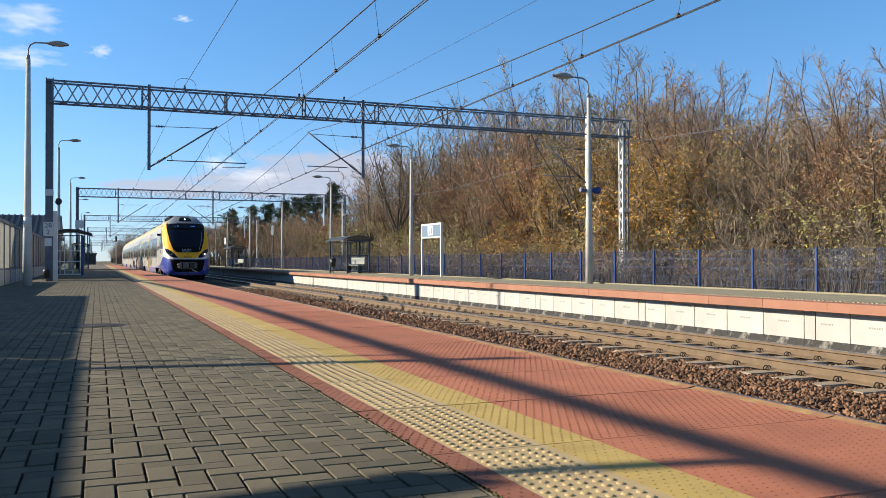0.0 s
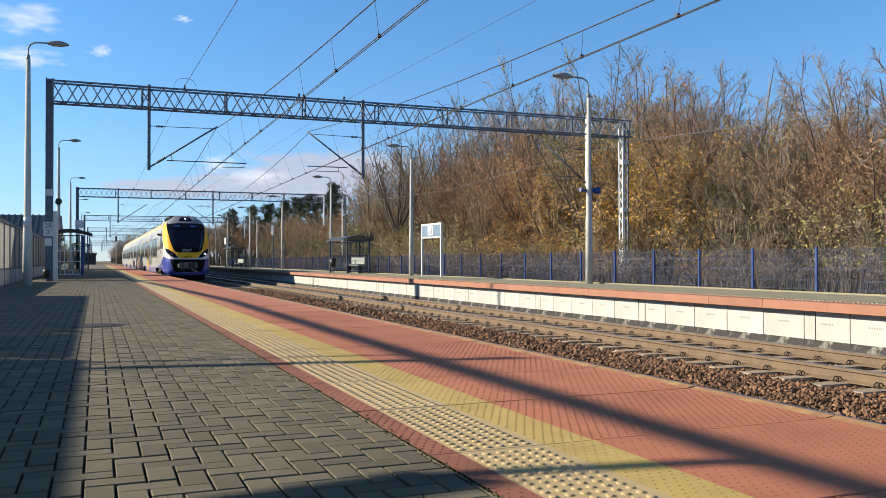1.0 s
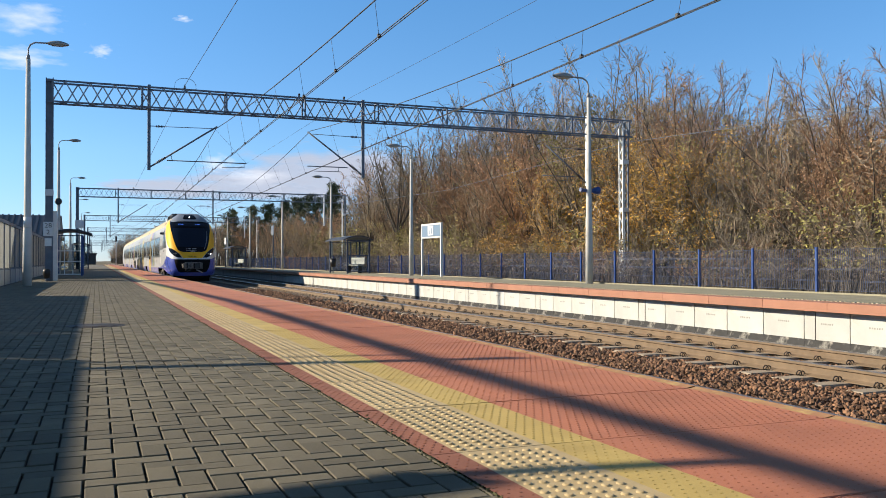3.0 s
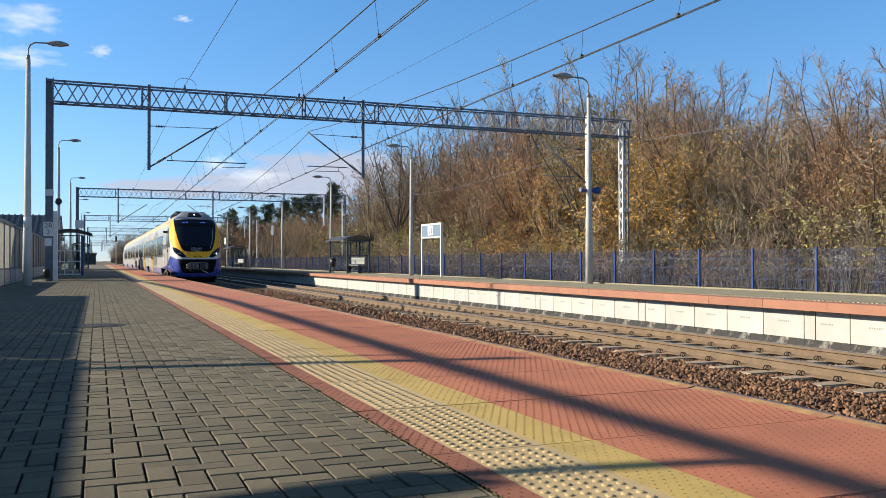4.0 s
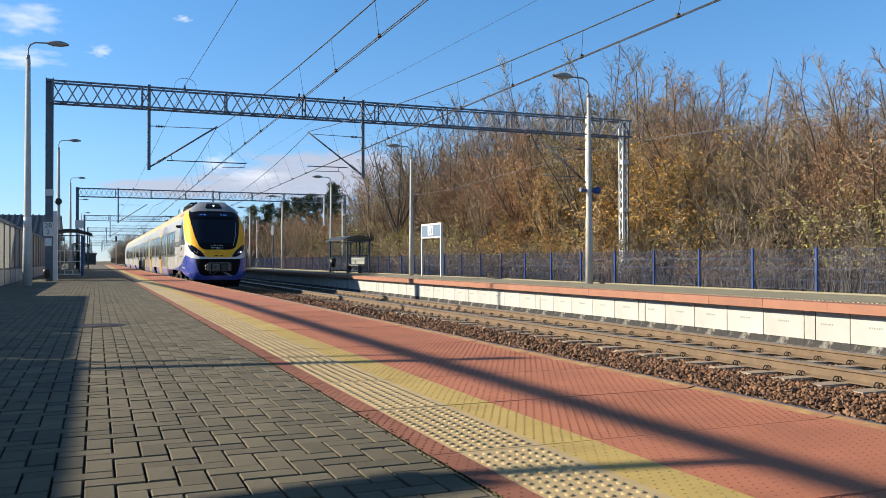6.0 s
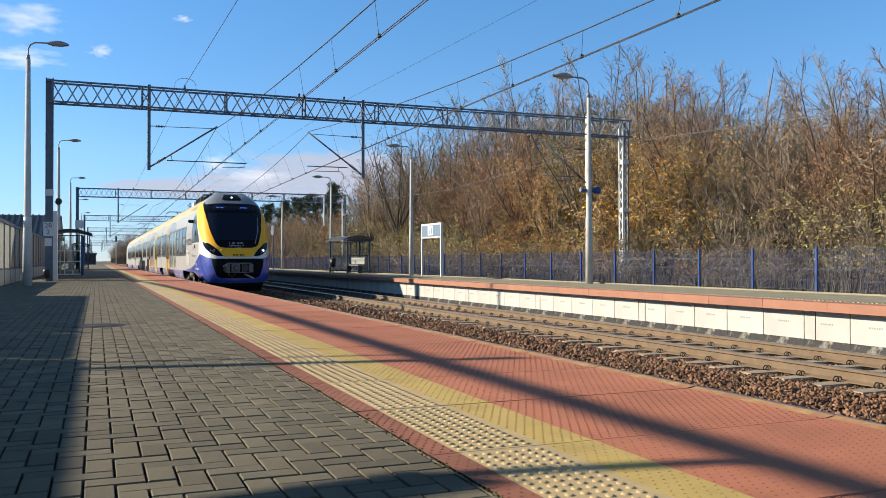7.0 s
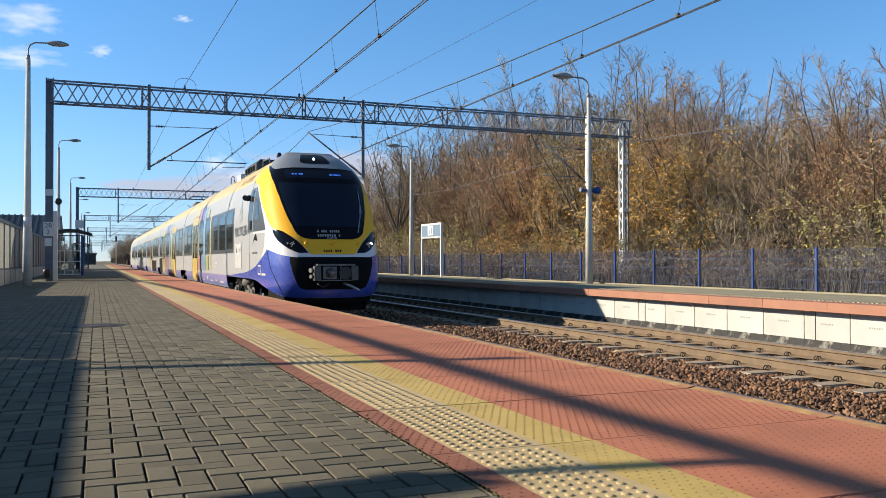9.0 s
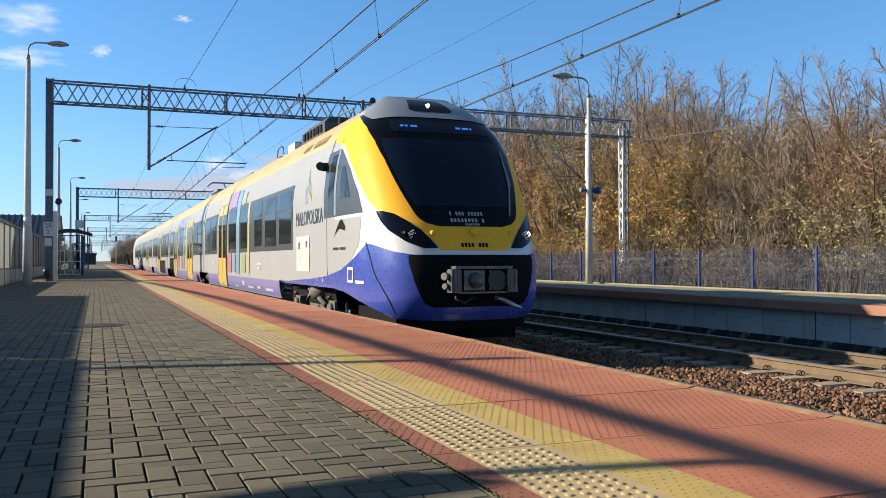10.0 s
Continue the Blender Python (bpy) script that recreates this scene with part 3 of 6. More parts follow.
# ---- lamps ----
def street_lamp(x, y, z, h, way, bracket=False, horn=False):
    q = thing("street_lamp", "grey concrete platform lamp with a curved arm and flat head", "street lamp", (x, y, z), "platform lamps")
    g = G()
    w = 1.0 if way > 0 else .78
    g.path([(0, 0, 0), (0, 0, 1.92), (0, 0, 2.0), (0, 0, h - .55)], [.145 * w, .13 * w, .112 * w, .068 * w], 12)
    pole = part("pole", g, M_POLE, q)
    part("collar", G().tube((0, 0, h - .56), (0, 0, h - .42), .066, .05, 10), M_LAMP, pole)
    if bracket:
        part("white_band", G().tube((0, 0, 1.98), (0, 0, 2.30), .120, .115, 12), M_WHITE, pole)
    g = G()
    g.path([(0, 0, h - .5), (0, 0, h - .22), (way * .06, 0, h - .08), (way * .2, 0, h), (way * .62, 0, h + .01)], .026, 8)
    part("arm", g, M_LAMP, q)
    g = G()
    rows = []
    for i in range(7):
        f = i / 6
        w = .15 * math.sin(math.pi * (0.12 + .80 * f)) ** .7
        hh = .115 * math.sin(math.pi * (0.10 + .82 * f)) ** .8
        cx = way * (.55 + .62 * f)
        rows.append([(cx, w * math.cos(a), h + .0 + hh * max(math.sin(a), -.35)) for a in [k * 2 * math.pi / 12 for k in range(13)]])
    g.grid(rows, flip=way < 0)
    head = part("lamp_head", g, M_LAMP, q)
    part("lens", G().box(way * .68 - .0, -.09, h - .055, way * .68 + .32 * way, .09, h - .03), M_LENS, head)
    if horn:
        for s, r in ((-1, .06), (1, .11)):
            g = G()
            g.path([(s * .10, 0, 2.75), (s * .18, -.02, 2.75), (s * .26, -.04, 2.76), (s * .33, -.06, 2.77)], [.05, r * .8, r, r], 12)
            part("loudspeaker", g, M_BLUE, q, "blue horn loudspeaker")
    return q


for i, y in enumerate((29.66, 53.2, 77.0, 104.0, 132.7)):
    lamp = street_lamp(-2.0, y, -.15, 7.8, 1, i == 0)
    if i == 1:
        part("loudspeaker", G().path([(0, -.1, 4.3), (0, -.2, 4.3), (0, -.3, 4.3)], [.1, .2, .14], 12), M_BLACK, lamp, "round black loudspeaker")
for i, (y, h) in enumerate(((21.8, 6.07), (37.2, 5.95), (51.8, 5.85), (66.8, 5.7), (82.0, 5.7), (97, 5.7))):
    street_lamp(13.5, y, OPP_Z, h, -1, False, i == 0)

# ---- the fence of the far platform ----
FENCE_Y = [28.69 + 1.879 * (i - 23) for i in range(62)]
fence = thing("fence", "blue welded mesh fence panels on blue steel posts", "fence", (FENCE_X, 0, OPP_Z))
post_me = G().box(-.024, -.024, 0, .024, .024, .945).box(-.027, -.027, .945, .027, .027, .957).mesh("post", M_BLUE)
g = G()
W0, W1 = .035, 1.879 - .035
for i in range(37):
    y = W0 + (W1 - W0) * i / 36
    g.bar((.04, y, .06), (.04, y, .925), .005, .005)
for z in (.07, .25, .27, .49, .51, .71, .73, .91):
    g.bar((.04, W0, z), (.04, W1, z), .005, .005)
panel_mesh = g.mesh("mesh_panel", M_MESH_BLUE)
for i, y in enumerate(FENCE_Y):
    s = part("post", post_me, None, fence)
    s.location = (0, y, 0)
    s = part("mesh_panel", panel_mesh, None, fence)
    s.location = (0, y, 0)


# ---- things on the far platform ----
def shelter(x, y, z, length, depth, height, label, bench=True):
    """Open to -x: frame, glass walls, arched roof."""
    q = thing("platform_shelter", label, "shelter", (x, y, z), "platform shelters")
    for yy in (0, length * .5, length):
        for xx in (0, depth):
            if yy == length * .5 and xx == 0:
                continue
            part("post", G().box(xx - .04, yy - .04, 0, xx + .04, yy + .04, height), M_SHELTER, q)
    for zz in (.12, .95, height - .05):
        part("rail", G().box(depth - .025, .04, zz - .025, depth + .025, length - .04, zz + .025), M_SHELTER, q)
        for yy in (0, length):
            part("rail", G().box(.04, yy - .025, zz - .025, depth - .04, yy + .025, zz + .025), M_SHELTER, q)
    for yy in (0, length):
        p = part("pane", G().box(.05, yy - .005, .16, depth - .05, yy + .005, height - .1), M_GLASS, q)
        p.visible_shadow = False
    for i in range(3):
        y0, y1 = length * i / 3 + .04, length * (i + 1) / 3 - .04
        p = part("pane", G().box(depth - .005, y0, .16, depth + .005, y1, height - .1), M_GLASS, q)
        p.visible_shadow = False
        part("mullion", G().box(depth - .02, y1, .1, depth + .02, y1 + .05, height - .05), M_SHELTER, q)
    rows = []
    for yy in (-.15, length + .15):
        rows.append([(-.25 + (depth + .45) * k / 12, yy, height + .24 * math.sin(math.pi * (k + .6) / 13.2)) for k in range(13)])
    g = G()
    g.grid(rows, flip=True)
    g.grid([[(p[0], p[1], p[2] - .06) for p in r] for r in rows])
    for r in rows:
        g.grid([r, [(p[0], p[1], p[2] - .06) for p in r]], smooth=False)
    for k in (0, 12):
        g.grid([[rows[0][k], rows[1][k]], [(a, b, c - .06) for a, b, c in (rows[0][k], rows[1][k])]], smooth=False)
    part("roof", g, M_DARK_ROOF, q, "dark arched roof")
    if bench:
        b = part("bench", G().box(depth - .5, .5, .42, depth - .12, length - .5, .46), M_BENCH, q, "pale slatted bench")
        part("bench_back", G().box(depth - .12, .5, .5, depth - .09, length - .5, .85), M_BENCH, b)
        for yy in (.7, length - .75):
            part("bench_leg", G().box(depth - .4, yy, 0, depth - .2, yy + .05, .42), M_BLACK, b)
    return q


M_BENCH = material("bench_slats", (0.312, 0.312, 0.296), 0.6, vary=0.1, scale=4, fine=40, bump=0.05)
M_SHELTER = material("shelter_navy_paint", (0.0234, 0.039, 0.078), 0.5, vary=0.2, scale=4, fine=40, bump=0.03)
shelter(12.25, 43.6, OPP_Z, 3.6, 1.2, 1.78, "dark navy glazed shelter with an arched roof and bench")
shelter(12.15, 84.0, OPP_Z, 4.6, 1.25, 1.9, "dark navy glazed shelter with an arched roof and bench")
bin_ = thing("litter_bin", "small dark litter bin beside the shelter", "litter bin", (12.0, 45.6, OPP_Z))
part("bin_body", G().path([(0, 0, .35), (0, 0, .8)], [.14, .17], 12), M_BLACK, bin_)
part("bin_post", G().tube((.0, 0, 0), (0, 0, .4), .03), M_STEEL_DARK, bin_)

# Name board on two posts: its writing cannot be read.
q = thing("name_board", "station name board, pale blue with white frame and posts", "sign", (13.55, 33.6, OPP_Z))
for yy in (0, 2.3):
    part("post", G().box(-.04, yy - .04, 0, .04, yy + .04, 2.3), M_WHITE, q)
f = part("board", G().box(-.035, .05, 1.72, .035, 2.25, 2.24), M_SIGN_PALE, q, "pale blue board")
part("frame", G().box(-.05, .05, 2.22, .05, 2.25, 2.30).box(-.05, .05, 1.66, .05, 2.25, 1.73), M_WHITE, q)
part("pictogram", G().box(-.045, .85, 1.78, -.036, 1.5, 2.2), M_WHITE, f)
part("pictogram_line", G().box(-.049, 1.0, 1.84, -.0455, 1.1, 2.1).box(-.049, 1.25, 1.84, -.0455, 1.32, 2.0), M_SIGN_PALE, f)
for px, yy, hh in ((12.7, 66.5, 2.9), (12.6, 92.0, 2.6)):
    q = thing("info_board", "square timetable board on a lamp pole or post", "sign", (px, yy, OPP_Z))
    part("post", G().box(.0, -.04, 0, .08, .04, hh + .6), M_STEEL_DARK, q)
    part("board", G().box(-.04, -.5, hh - .2, -.002, .5, hh + .5), M_WHITE if yy > 80 else M_STEEL_DARK, q)

# ---- the near platform's left side ----
M_FROST = material("frosted_panel", (0.34, 0.35, 0.34), 0.4, vary=0.1, scale=2, fine=20, bump=0.02)
ft = M_FROST.node_tree
f_mix, f_tl = ft.nodes.new("ShaderNodeMixShader"), ft.nodes.new("ShaderNodeBsdfTranslucent")      # light shines through the frosted panes
f_tl.inputs[0].default_value, f_mix.inputs[0].default_value = (0.26, 0.27, 0.26, 1), 0.4
ft.links.new(ft.nodes["Principled BSDF"].outputs[0], f_mix.inputs[1]), ft.links.new(f_tl.outputs[0], f_mix.inputs[2])
ft.links.new(f_mix.outputs[0], ft.nodes["Material Output"].inputs[0])
# Slightly see-through glass for the unseen panes, to lighten their cast shade.
M_FROST_THIN = bpy.data.materials.new("thin_frosted_glass")
M_FROST_THIN.use_nodes = True
ft = M_FROST_THIN.node_tree
f_mix, f_tr = ft.nodes.new("ShaderNodeMixShader"), ft.nodes.new("ShaderNodeBsdfTransparent")
f_mix.inputs[0].default_value = 0.10
ft.nodes["Principled BSDF"].inputs["Base Color"].default_value = (0.4, 0.42, 0.41, 1)
ft.links.new(ft.nodes["Principled BSDF"].outputs[0], f_mix.inputs[1]), ft.links.new(f_tr.outputs[0], f_mix.inputs[2])
ft.links.new(f_mix.outputs[0], ft.nodes["Material Output"].inputs[0])
M_BASE = material("grey_precast_base", (0.40, 0.40, 0.385), 0.9, vary=0.12, scale=2, fine=50, bump=0.2, obj=0.08)
barrier = thing("noise_barrier", "grey slatted barrier with a precast base along the platform", "barrier", (-3.4, 0, 0))
rail_me = G().box(-.06, -.06, -.4, .06, .06, 2.38).mesh("post", M_STEEL_DARK)
g = G().box(-.05, .07, -.4, .05, 2.33, .42)
base_me = g.mesh("base_panel", M_BASE)
slat_me = G().box(-.02, .1, .5, .02, .41, 2.26).mesh("slat", M_FROST)
for i in range(17):
    y = 35.3 + 2.4 * i
    for nm, me in (("post", rail_me), ("base_panel", base_me)):
        s = part(nm, me, None, barrier)
        s.location = (0, y, 0)
    for k in range(6):
        s = part("slat", slat_me, None, barrier)
        s.location = (0, y + .375 * k, 0)
        s.visible_shadow = False
part("top_rail", G().box(-.07, 35.2, 2.27, .07, 76, 2.40), M_STEEL_DARK, barrier)
part("mid_rail", G().box(-.05, 35.2, .43, .05, 76, .49), M_STEEL_DARK, barrier)
# Unseen stretch beside the camera, shaped to cast the platform's shadows: solid below, open frame with a heavy rail
# above.
shade_wall = thing("noise_barrier", "unseen barrier stretch added to cast shade, with solid base, open frame and heavy top rail", "barrier", (-3.4, 0, 0))
part("base_panel", G().box(-.05, -12, -.4, .05, 9.0, 1.60), M_BASE, shade_wall)
part("base_panel", G().box(-.05, 9.05, -.4, .05, 22.2, .45), M_BASE, shade_wall)
for k in range(5):
    part("pane", G().box(-.01, 9.06 + 2.63 * k, .46, .01, 9.06 + 2.63 * k + 2.57, 1.58), M_FROST_THIN, shade_wall, "unseen frosted glass pane that lightens the cast shade")
part("base_panel", G().box(-.05, 22.25, -.4, .05, 35.2, 1.02), M_BASE, shade_wall)
part("panel", G().box(-.03, -12, 1.6, .03, 4.7, 2.85), M_BASE, shade_wall)
part("top_rail", G().bar((0, -12, 2.84), (0, 20, 2.84), .06, .11).bar((0, 20, 2.84), (0, 35.2, 2.5), .06, .11), M_STEEL_DARK, shade_wall)
# Slanted bars out of view, added only to throw shadow bars on the paving.
for y0, y1, z0, z1, w in ((8.34, 9.45, 1.5, 3.2, .13), (8.72, 9.7, 1.5, 2.9, .05), (12.8, 13.9, 1.5, 3.2, .04), (16.4, 17.8, 1.5, 3.1, .04), (19.4, 20.8, 1.5, 3.1, .04), (4.55, 5.2, 1.75, 2.25, .22), (5.15, 5.62, 2.12, 2.86, .09)):
    part("brace", G().bar((0, y0, z0), (0, y1, z1), .05, w), M_STEEL_DARK, shade_wall)
for yy in (22.15, 28.5):
    part("post", G().box(-.03, yy, -.4, .03, yy + .06, 2.85 if yy < 23 else 2.65), M_STEEL_DARK, shade_wall)

shelter_l = thing("platform_shelter", "navy glass shelter with a dark arched roof seen end-on", "shelter", (-1.95, 48.6, 0), "platform shelters")
for xx in (0, 1.25):
    for yy in (0, 3.4):
        part("post", G().box(xx - .05, yy - .05, 0, xx + .05, yy + .05, 2.15), M_BLUE, shelter_l)
for i in range(3):
    p = part("pane", G().box(.05 + .4 * i, -.006, .12, .40 + .4 * i, .006, 2.1), M_GLASS, shelter_l)
    p.visible_shadow = False
    part("mullion", G().box(.40 + .4 * i, -.02, .05, .44 + .4 * i, .02, 2.1), M_STEEL_PALE, shelter_l)
for zz in (.08, .75, 1.3, 2.1):
    part("rail", G().box(.0, -.025, zz - .025, 1.25, .025, zz + .025), M_STEEL_PALE if zz < 2 else M_SHELTER, shelter_l)
p = part("pane", G().box(-.006, .1, .12, .006, 3.3, 2.1), M_GLASS, shelter_l)
p.visible_shadow = False
g = G()
rows = [[(-.25 + 2.0 * k / 12, yy, 2.16 + .28 * math.sin(math.pi * (k + 2.0) / 15)) for k in range(13)] for yy in (-.3, 3.7)]
g.grid(rows, flip=True)
g.grid([[(a, b, c - .08) for a, b, c in r] for r in rows])
for r in rows:
    g.grid([r, [(a, b, c - .08) for a, b, c in r]], smooth=False)
part("roof", g, M_DARK_ROOF, shelter_l, "dark arched roof")
part("bench", G().box(.1, .4, .42, .5, 3.0, .47), M_WHITE, shelter_l)
shelter(-2.0, 84.0, 0, 4.0, 1.3, 2.2, "far navy shelter with a flat dark roof", False)

q = thing("kilometre_post", "white plate with numbers on a gantry mast", "sign", (-1.72, 36.2, 0))
part("plate", G().box(-.17, -.02, 1.74, .17, 0, 2.28), M_WHITE, q)


def lettering(text, size, m, mat, parent, name="lettering", label="", extrude=.001):
    cu = bpy.data.curves.new(name, "FONT")
    cu.body, cu.size, cu.extrude, cu.resolution_u = text, size, extrude, 2
    cu.align_x = cu.align_y = "CENTER"
    ob = new(name, cu)
    me = bpy.data.meshes.new_from_object(ob.evaluated_get(bpy.context.evaluated_depsgraph_get()))
    bpy.data.objects.remove(ob)
    me.materials.clear()
    me.materials.append(mat)
    o = part(name, me, None, parent, label)
    o.matrix_local = m
    return o


lettering("28", .26, pose(0, -.025, 2.14, 90, 0, 0), M_BLACK, q)
lettering("2", .26, pose(0, -.025, 1.88, 90, 0, 0), M_BLACK, q)
part("mast_box", G().box(-.12, -.08, 1.35, .12, 0, 1.65), M_STEEL_PALE, q)
q = thing("notice_panel", "tall white notice panel standing edge-on", "sign", (-1.5, 37.6, 0))
part("panel", G().box(-.09, -.5, .0, .06, .5, 2.75), M_STEEL_PALE, q)
q = thing("litter_bin", "dark litter bin at the foot of the mast", "litter bin", (-1.75, 35.9, 0))
part("bin_body", G().path([(0, 0, .12), (0, 0, .40), (0, 0, .48)], [.11, .14, .10], 12), M_BLACK, q)
part("bin_post", G().tube((0, 0, -.05), (0, 0, .2), .05), M_STEEL_DARK, q)
q = thing("platform_sign", "small square white board on a post", "sign", (-1.05, 62.0, 0))
part("post", G().tube((0, 0, 0), (0, 0, 2.9), .04), M_STEEL_DARK, q)
part("board", G().box(-.27, -.04, 2.95, .27, .0, 3.5), M_STEEL_PALE, q)
q = thing("manhole_cover", "round dark cast-iron cover in the paving", "manhole", (0.0, 11.1, 0))
part("cover", G().tube((0, 0, -.03), (0, 0, .004), .33, n=28).tube((0, 0, .004), (0, 0, .008), .26, n=28), M_CLIP, q)

# Low sheds behind the barrier: blue-grey ribbed sheet roofs.
M_SHED = material("shed_wall", (0.0585, 0.0585, 0.0624), 0.9, vary=0.2, scale=1, fine=20, bump=0.2)
M_SHED_ROOF = material("blue_grey_roof_sheet", (0.016, 0.021, 0.036), 0.45, vary=0.15, scale=3, fine=30, bump=0.1)
q = thing("shed", "long low building with a blue-grey ribbed roof behind the barrier", "building", (0, 0, 0), "sheds by the platform")
part("wall", G().box(-12.7, 44.3, -.9, -4.7, 73.7, 2.95), M_SHED, q)
g = G()
g.grid([[(-13, y, 2.9), (-8.7, y, 4.0), (-4.4, y, 2.9)] for y in (44, 74)], smooth=False, flip=True)
g.grid([[(-13, y, 2.8), (-8.7, y, 3.9), (-4.4, y, 2.8)] for y in (44, 74)], smooth=False)
g.face((len(g.v), len(g.v) + 1, len(g.v) + 2))
g.v += [(-13, 44.1, 2.9), (-4.4, 44.1, 2.9), (-8.7, 44.1, 4.0)]
roof = part("roof", g, M_SHED_ROOF, q, "blue-grey ribbed sheet roof")
for k in range(30):
    part("roof_rib", G().bar((-8.7, 44.5 + k, 4.02), (-4.4, 44.5 + k, 2.92), .06, .05), M_SHED_ROOF, roof)
part("chimney", G().slab(-6.15, 60, 3.1, -5.75, 60.4, 3.75, .03), M_SHED, roof)
part("satellite_dish", G().path([(-5.95, 59.9, 4.05), (-5.95, 59.85, 4.05)], [.20, .14], 14).tube((-5.95, 60.2, 3.7), (-5.95, 59.95, 4.05), .02), M_LAMP, roof, "small round dish on the chimney")
q = thing("shed", "dark building with a steep blue-grey ribbed roof beside the platform", "building", (0, 0, 0), "sheds by the platform")
part("wall", G().box(-12.7, 78.3, -.9, -3.1, 89.7, 2.95), M_SHED, q)
g = G()
g.grid([[(x, 77.8, 2.8), (x, 84, 4.85), (x, 90.2, 2.8)] for x in (-13, -2.9)], smooth=False)
g.grid([[(x, 77.8, 2.7), (x, 84, 4.75), (x, 90.2, 2.7)] for x in (-13, -2.9)], smooth=False, flip=True)
g.face((len(g.v), len(g.v) + 1, len(g.v) + 2))
g.v += [(-2.95, 77.8, 2.8), (-2.95, 90.2, 2.8), (-2.95, 84, 4.85)]
roof = part("roof", g, M_SHED_ROOF, q, "blue-grey ribbed sheet roof")
for k in range(21):
    part("roof_rib", G().bar((-12.9 + .48 * k, 77.8, 2.84), (-12.9 + .48 * k, 84, 4.89), .12, .07), M_SHED_ROOF, roof)
# Signals, masts and cabins in the distance.
q = thing("signal_mast", "distant railway signal on a slim mast", "signal", (3.0, 150, -.5))
part("mast", G().tube((0, 0, 0), (0, 0, 5.4), .07), M_STEEL_PALE, q)
part("signal_head", G().box(-.14, -.1, 4.4, .14, .1, 5.3), M_BLACK, q)
q = thing("cabin", "small dark trackside cabin far down the line", "building", (-1.5, 210, -.5))
part("wall", G().box(-1.6, 0, 0, 1.4, 5, 2.8), M_SHED, q)
part("roof", G().box(-1.9, -.3, 2.8, 1.7, 5.3, 3.0), M_DARK_ROOF, q)
part("window", G().box(-1, -.03, 1.4, .2, .0, 2.4), M_BLACK, q)
# ---- trees and scrub ----
M_BARK = material("grey_brown_bark", (0.085, 0.07, 0.056), 0.95, vary=0.25, scale=1.5, fine=20, bump=0.3, obj=0.15)
M_TWIG = material("pale_twigs", (0.25, 0.20, 0.14), 0.95, vary=0.2, scale=.7, fine=8, bump=0, obj=0.36)
M_TWIG_LILAC = material("lilac_grey_twigs", (0.24, 0.195, 0.16), 0.95, vary=0.2, scale=.7, fine=8, bump=0, obj=0.36)
M_TWIG_RED = material("reddish_twigs", (0.30, 0.175, 0.10), 0.95, vary=0.2, scale=.7, fine=8, bump=0, obj=0.36)
M_LEAF_GOLD = material("golden_leaves", (0.47, 0.275, 0.055), 0.7, vary=0.3, scale=.6, fine=6, bump=0, island=0.4, obj=0.3)
M_LEAF_OLIVE = material("olive_leaves", (0.31, 0.275, 0.085), 0.7, vary=0.3, scale=.6, fine=6, bump=0, island=0.4, obj=0.3)
M_LEAF_RUST = material("russet_leaves", (0.37, 0.225, 0.125), 0.75, vary=0.3, scale=.6, fine=6, bump=0, island=0.4, obj=0.3)
M_NEEDLE = material("pine_needles", (0.0352, 0.0528, 0.022), 0.8, vary=0.35, scale=.8, fine=6, bump=0, island=0.4)
# Brown darkened to stand in for the shade inside the wood.
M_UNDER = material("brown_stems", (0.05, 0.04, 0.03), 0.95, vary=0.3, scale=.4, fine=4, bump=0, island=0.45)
M_DRY = material("dry_weeds", (0.10, 0.083, 0.064), 0.95, vary=0.3, scale=.8, fine=9, bump=0, island=0.4)


def sliver(g, p, q, w, rr, mat=0):
    """One thin shoot: a narrow triangle from p to its tip at q."""
    d = q - p
    u = d.orthogonal().normalized()
    v = d.normalized().cross(u)
    t = rr.uniform(0, 6.28)
    s = (math.cos(t) * u + math.sin(t) * v) * w
    k = len(g.v)
    g.v += [tuple(p - s), tuple(p + s), tuple(q)]
    g.face((k, k + 1, k + 2), mat)


def leaf_at(g, c, s, rr):
    a = Vector((rr.uniform(-1, 1), rr.uniform(-1, 1), rr.uniform(-1, 1))).normalized() * s
    e = a.orthogonal().normalized() * s * .75
    k = len(g.v)
    g.v += [tuple(c - a), tuple(c + e), tuple(c + a), tuple(c - e)]
    g.face((k, k + 1, k + 2, k + 3), 1)


def limb(g, rr, p, d, length, r0, r1, n, sides, lift, wander):
    """A tapered, wandering limb that bends upward; gives its points."""
    pts = [p.copy()]
    for i in range(n):
        d = (d + Vector((rr.gauss(0, wander), rr.gauss(0, wander), rr.gauss(0, wander) + lift))).normalized()
        pts.append(pts[-1] + d * (length / n))
    u = d.orthogonal().normalized()
    v = d.cross(u)
    k = len(g.v)
    for i, a in enumerate(pts):
        w = r0 + (r1 - r0) * i / n
        for j in range(sides):
            t = 6.2832 * j / sides
            g.v.append(tuple(a + w * (math.cos(t) * u + math.sin(t) * v)))
    for i in range(n):
        for j in range(sides):
            m = (j + 1) % sides
            g.face((k + i * sides + j, k + i * sides + m, k + (i + 1) * sides + m, k + (i + 1) * sides + j), 0, True)
    return pts


def along(pts, f):
    s = min(f * (len(pts) - 1), len(pts) - 1.001)
    i = int(s)
    return pts[i].lerp(pts[i + 1], s - i), (pts[i + 1] - pts[i]).normalized()


def sideways(rr, d, spread, up):
    w = Vector((rr.gauss(0, 1), rr.gauss(0, 1), rr.gauss(0, .8))).normalized()
    w = (w - d * w.dot(d)).normalized()
    return (d + w * spread + Vector((0, 0, up))).normalized()


